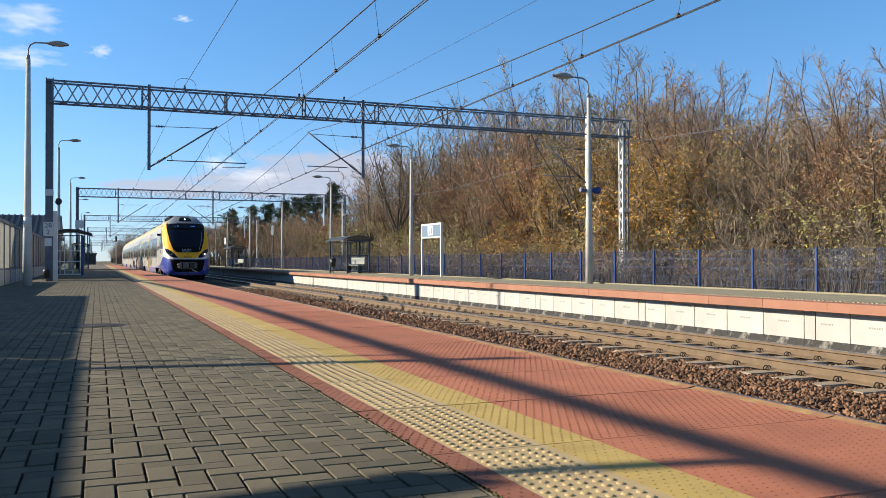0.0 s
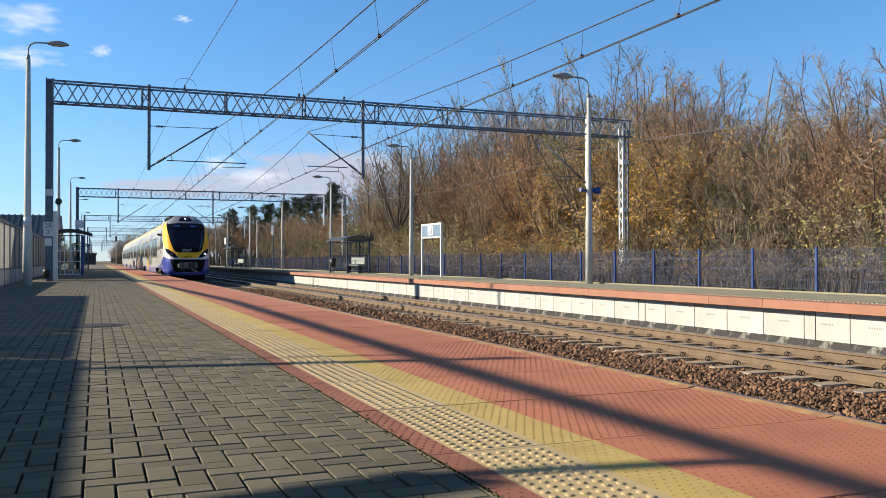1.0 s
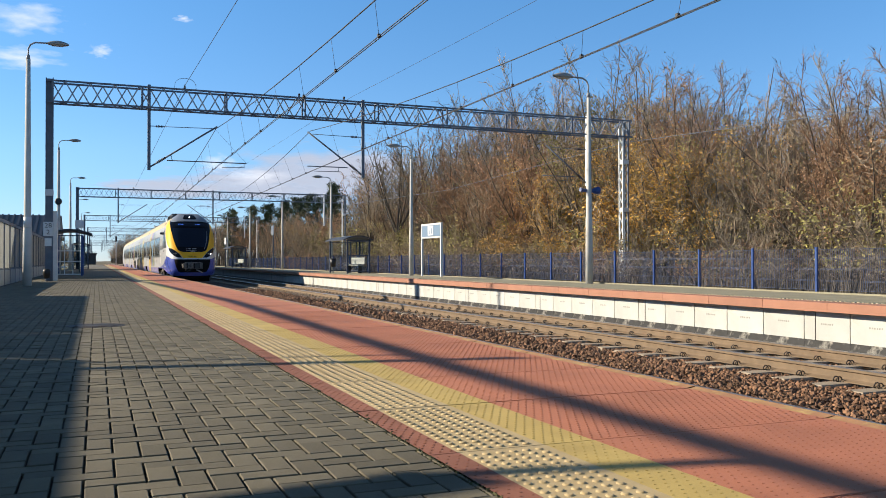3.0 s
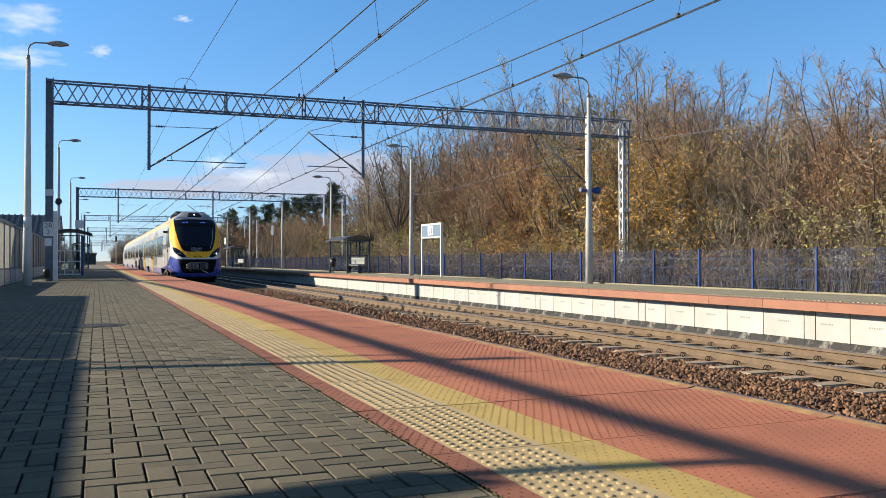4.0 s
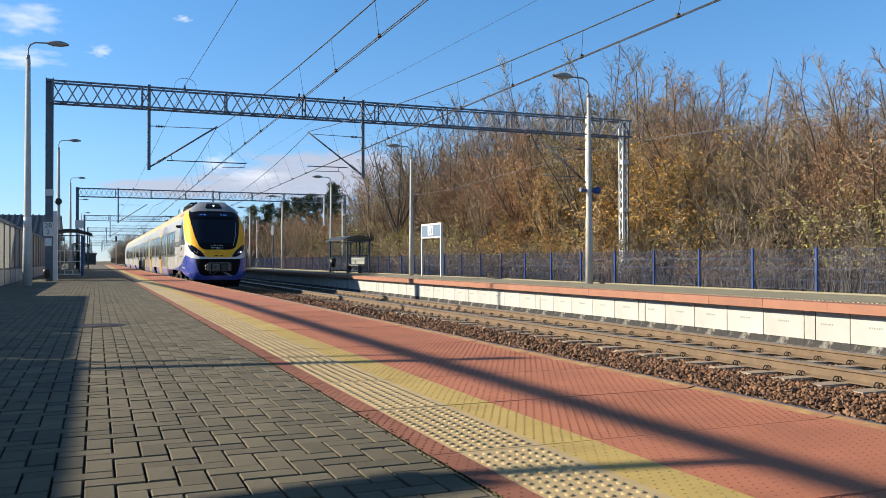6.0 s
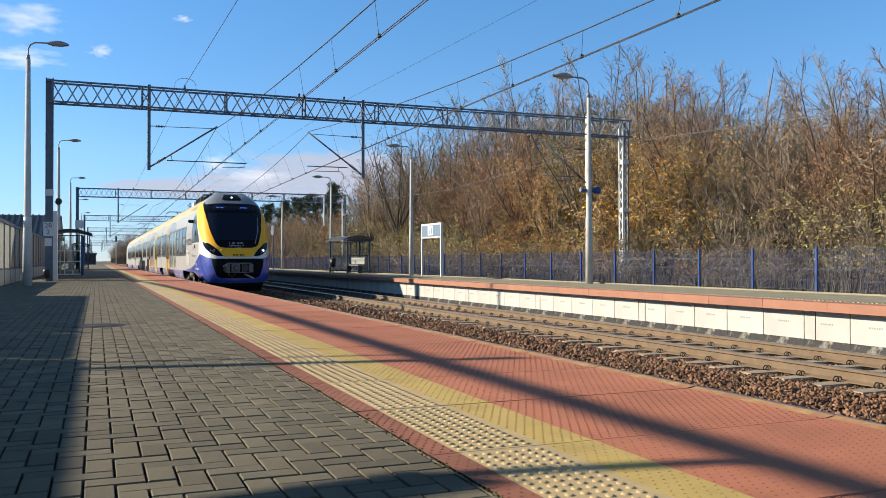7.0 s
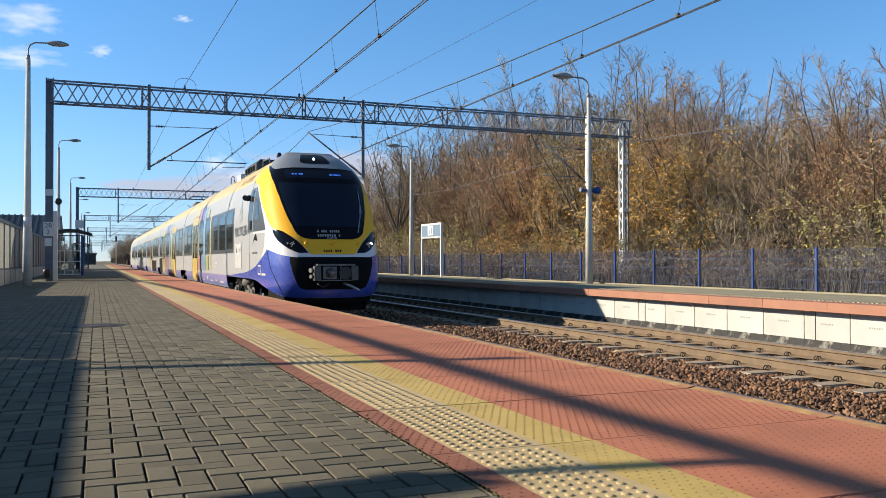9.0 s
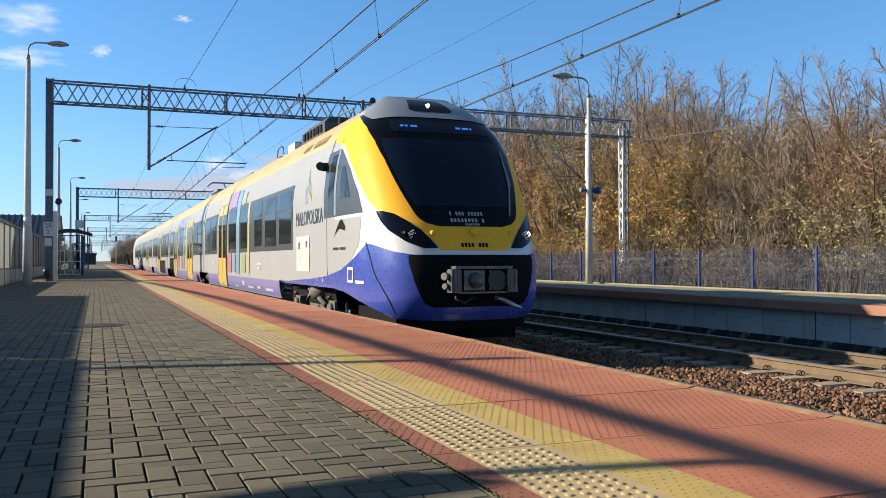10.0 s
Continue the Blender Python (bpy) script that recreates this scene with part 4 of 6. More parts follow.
def tree_kind(seed, h, leaf, leafiness, twig, label, fork=.25, stems=7, tilt=(.15, .6), counts=(9, 6, 4), fine=1.75, up=.22, leaf_size=.074, shoot=1.15):
    """A trunk that forks into rising limbs, with branches, twigs and fine shoots; leaves hang in loose patches."""
    rr = random.Random(seed)
    gt, gc = G(), G()
    base_r = h * .0135
    z0 = max(fork * h, .02)
    if fork > .05:
        trunk = limb(gt, rr, Vector((0, 0, -.3)), Vector((rr.gauss(0, .04), rr.gauss(0, .04), 1)).normalized(), z0 + .3, base_r, base_r * .8, 4, 8, .02, .03)
        root = trunk[-1]
    else:
        root = Vector((0, 0, -.1))
    turn = rr.uniform(0, 6.28)
    for s in range(stems):
        a = turn + 6.283 * s / stems + rr.uniform(-.35, .35)
        t = rr.uniform(*tilt) if s else tilt[0] * .4
        d = Vector((math.sin(t) * math.cos(a), math.sin(t) * math.sin(a), math.cos(t)))
        start = root if fork > .05 else root + Vector((math.cos(a), math.sin(a), 0)) * rr.uniform(.05, .4)
        if fork > .05 and s > 1:
            start = trunk[-1].lerp(trunk[-2], rr.random())
        ln = (h - z0) * (1.0 if s == 0 else rr.uniform(.70, 1.02)) / max(math.cos(t * .7), .6)
        r0 = base_r * (.62 if fork > .05 else .34) * (1 if s < 2 else rr.uniform(.55, .85))
        main = limb(gt, rr, start, d, ln, r0, .012 * fine, 7, 6 if fork > .05 else 4, up * .35, .07)
        for i in range(counts[0] + rr.randint(-1, 1)):
            f = .16 + .82 * (i + rr.random()) / counts[0]
            p, d1 = along(main, f)
            l1 = ln * .42 * (1.10 - .58 * f) * rr.uniform(.7, 1.15)
            br = limb(gc, rr, p, sideways(rr, d1, rr.uniform(.55, 1.0), up * .5), l1, max(r0 * .42 * (1.1 - f), .016 * fine), .010 * fine, 4, 3, up * .4, .12)
            patch = 1 if leafiness >= 1 else max(0, min(1, .5 + 3.0 * noise.noise(br[-1] * .45 + Vector((seed, 0, 0)))))
            for j in range(counts[1] + rr.randint(-1, 1)):
                f2 = .12 + .88 * (j + rr.random()) / counts[1]
                p2, d2 = along(br, f2)
                l2 = max(l1 * .45 * (1.1 - .5 * f2), .35) * rr.uniform(.75, 1.25)
                q2 = p2 + sideways(rr, d2, rr.uniform(.5, 1.15), up * .7) * l2
                m2 = p2.lerp(q2, .5) + Vector((rr.gauss(0, .05), rr.gauss(0, .05), rr.gauss(0, .04))) * l2
                sliver(gc, p2, m2.lerp(q2, .15), .013 * fine, rr)
                sliver(gc, m2, q2, .010 * fine, rr)
                for k in range(counts[2]):
                    f3 = .1 + .9 * (k + rr.random()) / counts[2]
                    p3 = p2.lerp(m2, f3 * 2) if f3 < .5 else m2.lerp(q2, f3 * 2 - 1)
                    q3 = p3 + sideways(rr, (q2 - p2).normalized(), rr.uniform(.6, 1.3), up * .5) * rr.uniform(.28, .62) * shoot
                    sliver(gc, p3, q3, .0085 * fine, rr)
                    if rr.random() < leafiness * patch:
                        for _ in range(2):
                            leaf_at(gc, p3.lerp(q3, rr.uniform(.3, 1.1)) + Vector((rr.gauss(0, .06), rr.gauss(0, .06), rr.gauss(0, .06))), rr.uniform(.6, 1.3) * leaf_size, rr)
    return gt.mesh("trunk", M_BARK), gc.mesh("crown", [twig, leaf]), label


BUSHY = dict(fork=0, tilt=(.2, .85), counts=(7, 5, 4), up=.18)
KINDS = {
    "fan": tree_kind(1, 12, M_LEAF_OLIVE, 0, M_TWIG, "tall bare grey tree with fine upright twigs", stems=8, tilt=(.1, .5)),
    "fan2": tree_kind(5, 12, M_LEAF_OLIVE, .04, M_TWIG_LILAC, "bare tree with a haze of lilac-grey twigs", fork=.32, stems=7, tilt=(.12, .6), counts=(9, 6, 5)),
    "vase": tree_kind(9, 12, M_LEAF_OLIVE, .05, M_TWIG, "bare tree with dark limbs spreading from a short trunk", fork=.3, stems=10, tilt=(.2, .75), counts=(8, 6, 4)),
    "red": tree_kind(4, 12, M_LEAF_RUST, .10, M_TWIG_RED, "dense tree with reddish-brown twigs", fork=.2, stems=9, tilt=(.15, .8), counts=(9, 6, 5), up=.12),
    "gold": tree_kind(2, 12, M_LEAF_GOLD, 1.0, M_TWIG, "autumn tree with patches of golden leaves", fork=.2, stems=8, tilt=(.2, .85), counts=(8, 6, 5)),
    "olive": tree_kind(3, 12, M_LEAF_OLIVE, .95, M_TWIG, "autumn tree with thin olive-yellow leaves", fork=.2, stems=8, tilt=(.15, .7), counts=(8, 6, 5)),
    "russet": tree_kind(6, 12, M_LEAF_RUST, .75, M_TWIG_RED, "autumn tree with dry russet leaves", fork=.18, stems=8, tilt=(.25, .95), counts=(8, 6, 5)),
    "dead": tree_kind(8, 12, M_LEAF_RUST, 0, M_TWIG_LILAC, "thin dead tree with few crooked branches", fork=.45, stems=3, tilt=(.1, .35), counts=(5, 3, 2)),
    "gold_bush": tree_kind(22, 5, M_LEAF_GOLD, 1.0, M_TWIG, "tangled scrub bush with golden leaves", stems=7, leaf_size=.07, **BUSHY),
    "olive_bush": tree_kind(21, 5, M_LEAF_OLIVE, .9, M_TWIG, "tangled scrub bush with a few yellow leaves", stems=7, leaf_size=.072, **BUSHY),
    "russet_bush": tree_kind(25, 5, M_LEAF_RUST, .5, M_TWIG, "scrub bush with dry brown leaves", stems=7, leaf_size=.07, **BUSHY),
    "red_bush": tree_kind(23, 5, M_LEAF_RUST, .12, M_TWIG_RED, "bare reddish scrub bush", stems=8, **BUSHY),
    "grey_bush": tree_kind(24, 5, M_LEAF_OLIVE, .03, M_TWIG, "bare grey scrub bush", stems=8, **BUSHY),
}
FAR_KINDS = [
    tree_kind(41, 12, M_LEAF_OLIVE, .12, M_TWIG, "distant bare grey tree", stems=6, counts=(8, 5, 3), fine=2.2, shoot=1.5),
    tree_kind(42, 12, M_LEAF_RUST, .25, M_TWIG_RED, "distant tree with russet leaves", stems=6, counts=(8, 5, 3), fine=2.2, leaf_size=.09, shoot=1.5),
    tree_kind(43, 12, M_LEAF_GOLD, .2, M_TWIG, "distant tree with yellowed leaves", stems=6, counts=(8, 5, 3), fine=2.2, leaf_size=.09, shoot=1.5),
]
LOW_SHRUBS = [
    tree_kind(31, 5, M_LEAF_OLIVE, .2, M_TWIG_LILAC, "low tangled bush with dry leaves", fork=0, stems=7, tilt=(.3, 1.0), counts=(7, 4, 3)),
    tree_kind(32, 5, M_LEAF_RUST, .1, M_TWIG_RED, "low bare reddish bush", fork=0, stems=7, tilt=(.3, 1.0), counts=(7, 4, 3)),
    tree_kind(33, 5, M_LEAF_RUST, 0, M_TWIG_LILAC, "low bare grey bush", fork=0, stems=7, tilt=(.3, 1.0), counts=(7, 4, 3)),
]


def plant(kind, name, x, y, z, scale, turn, group, wide=1.0):
    q = thing(name, kind[2], "tree" if name == "tree" else "bush", (x, y, z), group)
    q.rotation_euler = (0, 0, turn)
    q.scale = (scale * wide, scale * wide, scale)
    part("trunk", kind[0], None, q)
    part("crown", kind[1], None, q)


TOPS = {}


def top_of(kind):
    """The height of a kind of tree as built."""
    if kind[1].name not in TOPS:
        TOPS[kind[1].name] = float(np.percentile([v.co.z for v in kind[1].vertices], 99.6))
    return TOPS[kind[1].name]


rr = random.Random(31)


def skyline(x, y):
    """How high the wood stands, seen from the platform: low near by, highest at mid distance."""
    return x / 32 * float(np.interp(32 * y / x, (28.1, 30.2, 34.1, 36.4, 39.7, 42.8, 45.9, 50.2, 55.8, 62.0, 77.7, 96.4, 111.9, 131.8), (10.7, 10.2, 10.4, 10.3, 12.3, 11.9, 14.0, 15.0, 15.6, 15.6, 14.6, 13.6, 9.8, 7.2)))


def zone(x, y, low):
    """What grows where along the wood: its patches of gold, olive, red and grey."""
    r = y / x
    end = "_bush" if low else ""
    for stop, picks in ((1.02, ("russet", "russet", "olive")), (1.10, ("grey", "russet", "olive")), (1.22, ("grey", "olive", "grey")), (1.44, ("gold", "gold", "olive", "gold")), (1.52, ("red", "gold", "olive")), (1.76, ("olive", "olive", "gold")), (2.2, ("red", "russet", "gold", "olive")), (2.9, ("grey", "russet", "olive", "olive")), (99, ("grey", "olive", "russet"))):
        if r < stop:
            k = rr.choice(picks)
            return k + end if low else {"grey": "fan2"}.get(k, k)


def put(key, x, y, h, wide=1.0):
    kind = KINDS[key]
    plant(kind, "bush" if key.endswith("_bush") else "tree", x, y, -.4, h / top_of(kind), rr.uniform(0, 6.28), "bushes before the wood" if key.endswith("_bush") else "trees of the wood", wide)


# The trees that stand out from the wood.
for key, x, y, h, wide in (
        ("fan", 30, 97, 11.8, 1.1), ("vase", 27.5, 79, 14.6, 1.05), ("fan", 33, 85.3, 16.2, 1.0), ("fan2", 36, 83.8, 18.4, .95), ("fan", 31, 67.2, 15.6, 1.0), ("fan2", 37, 73.7, 18.0, 1.0),
        ("fan", 36, 66.7, 18.8, .9), ("red", 29, 55.5, 11.6, 1.0), ("red", 30.5, 62, 12.0, 1.0), ("russet", 28.5, 65.5, 9.5, 1.1), ("red", 29.5, 69.5, 11.5, 1.1), ("red", 28.2, 57.6, 7.5, 1.2), ("vase", 27.6, 59.4, 9.0, 1.2), ("fan2", 37, 63.5, 17.6, .9), ("olive", 29, 47.3, 11.6, .9), ("gold", 28.5, 50.5, 8.6, 1.0), ("fan", 37, 57.8, 18.4, .95), ("olive", 30, 44.7, 10.0, .9),
        ("fan", 38, 53.6, 17.4, .95), ("vase", 37, 50.4, 16.2, .85), ("gold", 28, 38.5, 7.4, 1.1), ("gold", 28.6, 36.3, 6.6, 1.1), ("red", 30.5, 39, 12.2, 1.0), ("russet", 32, 40.3, 10.8, .85), ("fan2", 32, 37.6, 11.8, .9), ("olive", 31, 35.7, 8.8, 1.0), ("dead", 36, 39.8, 11.8, .8),
        ("fan2", 33, 34.8, 10.2, 1.0), ("fan", 38, 38.5, 12.2, .95), ("fan", 33, 32, 10.0, 1.0), ("fan2", 38, 35.3, 11.8, .95), ("fan", 33, 29.3, 10.6, 1.1), ("red", 31, 28.6, 9.8, 1.0), ("fan2", 38, 32.7, 12.0, 1.0),
        ("russet", 27.5, 24.7, 6.4, 1.2), ("russet", 28, 26.8, 6.2, 1.2), ("vase", 28.5, 30.2, 7.2, 1.2), ("vase", 28, 33.2, 6.4, 1.2), ("fan2", 33, 26.8, 10.4, 1.0), ("red", 33, 24.5, 9.8, 1.0), ("fan", 38, 45.6, 13.0, .9), ("fan2", 37, 48.5, 14.0, .9)):
    put(key, x, y, h, wide)
# The body of the wood behind and between them.
for x0, x1, step, s0, s1 in ((29, 33, 3.2, .45, .72), (34, 39, 3.6, .62, .86), (41, 50, 3.4, .74, .95)):
    y = 15.0
    while y < 185:
        x = rr.uniform(x0, x1)
        h = skyline(x, y) * rr.uniform(s0, s1)
        if y > 115:
            kind = rr.choice(FAR_KINDS)
            plant(kind, "tree", x, y, -.4, h / top_of(kind) * 1.15, rr.uniform(0, 6.28), "trees of the wood", 1.1)
        else:
            put(zone(x, y, False) if x0 < 30 else rr.choice(("fan", "fan2", "fan2", "vase", "fan")), x, y, h, 1.15)
        y += step * rr.uniform(.75, 1.25) * (1 if y < 70 else 1.7)
for x0, x1, step, s0, s1 in ((25.5, 27.5, 1.8, 2.4, 4.2), (28, 31, 2.4, 3.6, 6.0), (33, 38, 3.4, 5, 8)):
    y = 13.0
    while y < 130:
        x = rr.uniform(x0, x1)
        put(zone(x, y, True), x, y, rr.uniform(s0, s1), 1.25)
        y += step * rr.uniform(.7, 1.3) * (1 if y < 55 else 1.9)
y = 11.0
while y < 90:
    plant(LOW_SHRUBS[rr.choice((0, 1, 2, 2))], "bush", rr.uniform(16.5, 24), y, -.45, rr.uniform(.24, .40), rr.uniform(0, 6.28), "bushes before the wood", 1.5)
    y += 1.2 * rr.uniform(.7, 1.3) * (1 if y < 45 else 2.0)

# Pines far down the line.
def pine_kind(seed):
    rr = random.Random(seed)
    gt, gc = G(), G()
    gt.path([(0, 0, -.3), (.1, 0, 5), (0, .1, 10), (0, 0, 14)], [.2, .16, .1, .03], 7)
    for i in range(26):
        z = 5.0 + 9.0 * i / 26
        a = rr.uniform(0, 6.28)
        ln = 2.7 * (1.1 - .75 * (z - 5.0) / 9.0) * rr.uniform(.7, 1.1)
        tip = Vector((math.cos(a) * ln, math.sin(a) * ln, z + .5))
        gt.tube((0, 0, z), tip, .04, .01, 4)
        for k in range(110):
            c = Vector((0, 0, z)).lerp(tip, rr.uniform(.25, 1.05)) + Vector((rr.gauss(0, .34), rr.gauss(0, .34), rr.gauss(0, .22)))
            u = Vector((rr.uniform(-1, 1), rr.uniform(-1, 1), rr.uniform(-.3, 1))).normalized() * .22
            v = u.orthogonal().normalized() * .07
            n = len(gc.v)
            gc.v += [tuple(c - u), tuple(c + v), tuple(c + u), tuple(c - v)]
            gc.face((n, n + 1, n + 2, n + 3))
    return gt.mesh("trunk", M_BARK), gc.mesh("crown", M_NEEDLE), "dark green pine with a bare lower trunk"


PINES = [pine_kind(1), pine_kind(2)]
for x, y, s in ((36.5, 138, .98), (39, 146, 1.0), (35.5, 152, .92), (41, 158, 1.02), (33, 150, .86), (30.5, 148, .80), (28, 150, .78), (26, 153, .76), (37, 168, .95), (34, 166, .9), (31, 170, .86), (28.5, 172, .84), (24.5, 168, .78), (41, 178, 1.05), (38, 190, .9), (26, 185, .8), (34, 140, .82), (23, 160, .7)):
    plant(PINES[int(x) % 2], "tree", x, y, -.4, s, x, "pines down the line")
for i in range(62):
    y = 112 + 1.9 * i
    plant(FAR_KINDS[(i * 7 + i // 3) % 3], "tree", 23 + rr.uniform(0, 9), y, -.4, (.55 + .0018 * (y - 110)) * rr.uniform(.75, 1.15), i * 1.3, "trees of the wood", 1.35)
for i in range(20):
    y = 225 + i * 7
    plant(FAR_KINDS[i % 3], "tree", 24 + rr.uniform(0, 16) - (i * .2), y, -.4, rr.uniform(.75, 1.1), i * 1.3, "trees of the wood", 1.2)
for i in range(44):
    y = 214 + 8.5 * i
    plant(FAR_KINDS[(i * 5 + i // 4) % 3], "tree", rr.uniform(9, 12.5), y, -.5, rr.uniform(.52, .72), i * 1.7, "low trees beside the far track", 1.5)
for i in range(14):
    plant(FAR_KINDS[i % 3], "tree", -7 - rr.uniform(0, 22), 150 + 10 * i, -.6, rr.uniform(.35, .7), i * 2.1, "trees of the wood", 1.2)

for i in range(16):
    plant(FAR_KINDS[i % 3], "tree", -4.5 - rr.uniform(0, 9), 232 + 14 * i, -.6, rr.uniform(.4, .62), i * 2.3, "low trees beside the far track", 1.6)

# Dry weeds between the fence and the wood, and leaf litter.
g = G()
rr = random.Random(77)
for i in range(15000):
    y = 8 + 62 * rr.random() ** 1.5
    x = 14.4 + 13.5 * rr.random()
    h = rr.uniform(.35, 1.15) * (1.0 if x < 22 else 1.3)
    a, ln = rr.uniform(0, 6.28), rr.uniform(.05, .5)
    b = Vector((x, y, -.5))
    t = b + Vector((math.cos(a) * ln, math.sin(a) * ln, h))
    w = Vector((-math.sin(a), math.cos(a), 0)) * rr.uniform(.006, .014)
    k = len(g.v)
    m = b.lerp(t, .55) + Vector((0, 0, .06))
    g.v += [tuple(b - w), tuple(b + w), tuple(m + w * .8), tuple(m - w * .8), tuple(t)]
    g.face((k, k + 1, k + 2, k + 3)), g.face((k + 3, k + 2, k + 4))
weeds = part("weeds", g, M_DRY, label="dry tall weeds and thin stems behind the fence", kind="stuff")
tagged(weeds, category="weeds")
# The depth of the wood: thin upright stems, too many to tell apart.
# Their very dark colour carries the shade between the trees.
g = G()
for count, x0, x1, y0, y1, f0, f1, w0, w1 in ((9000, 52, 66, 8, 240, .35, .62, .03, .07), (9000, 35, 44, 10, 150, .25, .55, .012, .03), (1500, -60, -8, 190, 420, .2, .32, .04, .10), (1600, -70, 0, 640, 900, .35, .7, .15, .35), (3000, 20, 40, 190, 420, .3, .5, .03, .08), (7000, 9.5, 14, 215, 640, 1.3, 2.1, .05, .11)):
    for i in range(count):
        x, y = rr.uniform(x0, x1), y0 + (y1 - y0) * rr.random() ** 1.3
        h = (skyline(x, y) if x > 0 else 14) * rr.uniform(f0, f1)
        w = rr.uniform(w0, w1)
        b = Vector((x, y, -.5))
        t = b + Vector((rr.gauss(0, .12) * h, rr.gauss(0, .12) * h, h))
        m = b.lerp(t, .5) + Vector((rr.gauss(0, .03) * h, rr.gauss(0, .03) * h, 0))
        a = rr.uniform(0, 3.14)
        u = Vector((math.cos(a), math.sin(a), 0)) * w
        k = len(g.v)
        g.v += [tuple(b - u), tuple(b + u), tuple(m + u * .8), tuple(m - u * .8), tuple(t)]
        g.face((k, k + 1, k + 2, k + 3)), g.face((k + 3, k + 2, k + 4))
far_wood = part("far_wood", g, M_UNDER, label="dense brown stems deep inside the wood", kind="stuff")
tagged(far_wood, category="wood")
# ---- clouds ----
def cloud_material(name, tone, power, low, high, cover):
    m = bpy.data.materials.new(name)
    m.use_nodes = True
    N, L = m.node_tree.nodes, m.node_tree.links
    N.clear()
    out, mix, tr, em = N.new("ShaderNodeOutputMaterial"), N.new("ShaderNodeMixShader"), N.new("ShaderNodeBsdfTransparent"), N.new("ShaderNodeEmission")
    co, no, gr, mp = N.new("ShaderNodeTexCoord"), N.new("ShaderNodeTexNoise"), N.new("ShaderNodeTexGradient"), N.new("ShaderNodeMapRange")
    gr.gradient_type = "SPHERICAL"
    no.inputs["Scale"].default_value, no.inputs["Detail"].default_value = 2.6, 8
    mul = N.new("ShaderNodeMath")
    mul.operation = "MULTIPLY_ADD"
    mul.inputs[1].default_value = 1.5
    oi = N.new("ShaderNodeObjectInfo")
    ad = N.new("ShaderNodeVectorMath")
    sc = N.new("ShaderNodeMath")
    sc.operation, sc.inputs[1].default_value = "MULTIPLY", 50
    L.new(oi.outputs["Random"], sc.inputs[0])
    L.new(co.outputs["Object"], ad.inputs[0]), L.new(sc.outputs[0], ad.inputs[1])
    L.new(co.outputs["Object"], gr.inputs[0]), L.new(ad.outputs[0], no.inputs["Vector"])
    L.new(no.outputs["Fac"], mul.inputs[0]), L.new(gr.outputs["Fac"], mul.inputs[2])
    mp.inputs[1].default_value, mp.inputs[2].default_value, mp.inputs[4].default_value = low, high, cover
    L.new(mul.outputs[0], mp.inputs[0])
    em.inputs[0].default_value, em.inputs[1].default_value = (*tone, 1), power
    L.new(mp.outputs[0], mix.inputs[0]), L.new(tr.outputs[0], mix.inputs[1]), L.new(em.outputs[0], mix.inputs[2])
    L.new(mix.outputs[0], out.inputs[0])
    return m


M_CLOUD = cloud_material("cloud_white", (.86, .90, 1), .66, 1.0, 1.9, .72)
M_CLOUD_GREY = cloud_material("cloud_grey", (.78, .83, 1), .42, .82, 1.35, .85)
for az, el, w, h, grey in ((-4.0, 14.4, 6.5, 2.6, False), (-4.4, 12.1, 6.5, 1.9, False), (.2, 12.9, 2.2, 1.0, False), (5.1, 15.2, 1.6, .6, False),
                           (13.6, 5.5, 15, 4.2, True), (9.0, 4.9, 12, 2.6, True), (17, 6.2, 9, 3.4, True), (7.3, 6.3, 3.2, 1.5, False), (4.0, 4.6, 9, 1.6, True), (9.6, 5.5, 6, 1.8, False)):
    R = 2200 if grey else 2150
    a, e = radians(az), radians(el)
    c = Vector((R * math.sin(a) * math.cos(e), R * math.cos(a) * math.cos(e), R * math.sin(e)))
    g = G()
    g.face((0, 1, 2, 3))
    g.v += [(-1, -1, 0), (1, -1, 0), (1, 1, 0), (-1, 1, 0)]
    ob = part("cloud", g, M_CLOUD_GREY if grey else M_CLOUD, label="small soft white cloud low in the sky", kind="structure")
    tagged(ob, category="cloud")
    ob.matrix_world = look(c, (0, 0, 0)) @ Matrix.Diagonal((R * radians(w) / 2, R * radians(h) / 2, 1, 1))
    ob.visible_shadow = False
# ---- the train: x across, y back from the nose, z up from the rail head ----
M_T_GREY = material("train_silver_grey", (0.285, 0.295, 0.30), 0.5, vary=0.04, scale=.8, fine=20, bump=0, coat=0.08, dirt=(0.328, 0.32, 0.296), dirt_at=0.62, dirt_scale=.8)
M_T_WHITE = material("train_white", (0.608, 0.608, 0.601), 0.3, vary=0.03, scale=.8, fine=20, bump=0, coat=0.4)
M_T_YELLOW = material("train_yellow", (0.88, 0.45, 0.035), 0.5, vary=0.04, scale=.8, fine=20, bump=0, coat=0.0, spec=0.1)
M_T_CREAM = material("train_roof_yellow", (0.50, 0.38, 0.15), 0.45, vary=0.06, scale=.8, fine=20, bump=0, coat=0.1, dirt=(0.34, 0.29, 0.20), dirt_at=0.6)
M_T_BLUE = material("train_violet_blue", (0.046, 0.078, 0.38), 0.3, vary=0.05, scale=.8, fine=20, bump=0, coat=0.5)
M_T_PALEBLUE = material("train_skirt_blue", (0.156, 0.164, 0.359), 0.4, vary=0.08, scale=.8, fine=20, bump=0, coat=0.2)
M_T_ROOF = material("train_roof_grey", (0.234, 0.242, 0.25), 0.5, vary=0.12, scale=1, fine=20, bump=0.05)
M_T_FAIR = material("train_fairing_grey", (0.234, 0.257, 0.296), 0.35, vary=0.05, scale=1, fine=20, bump=0, coat=0.3)
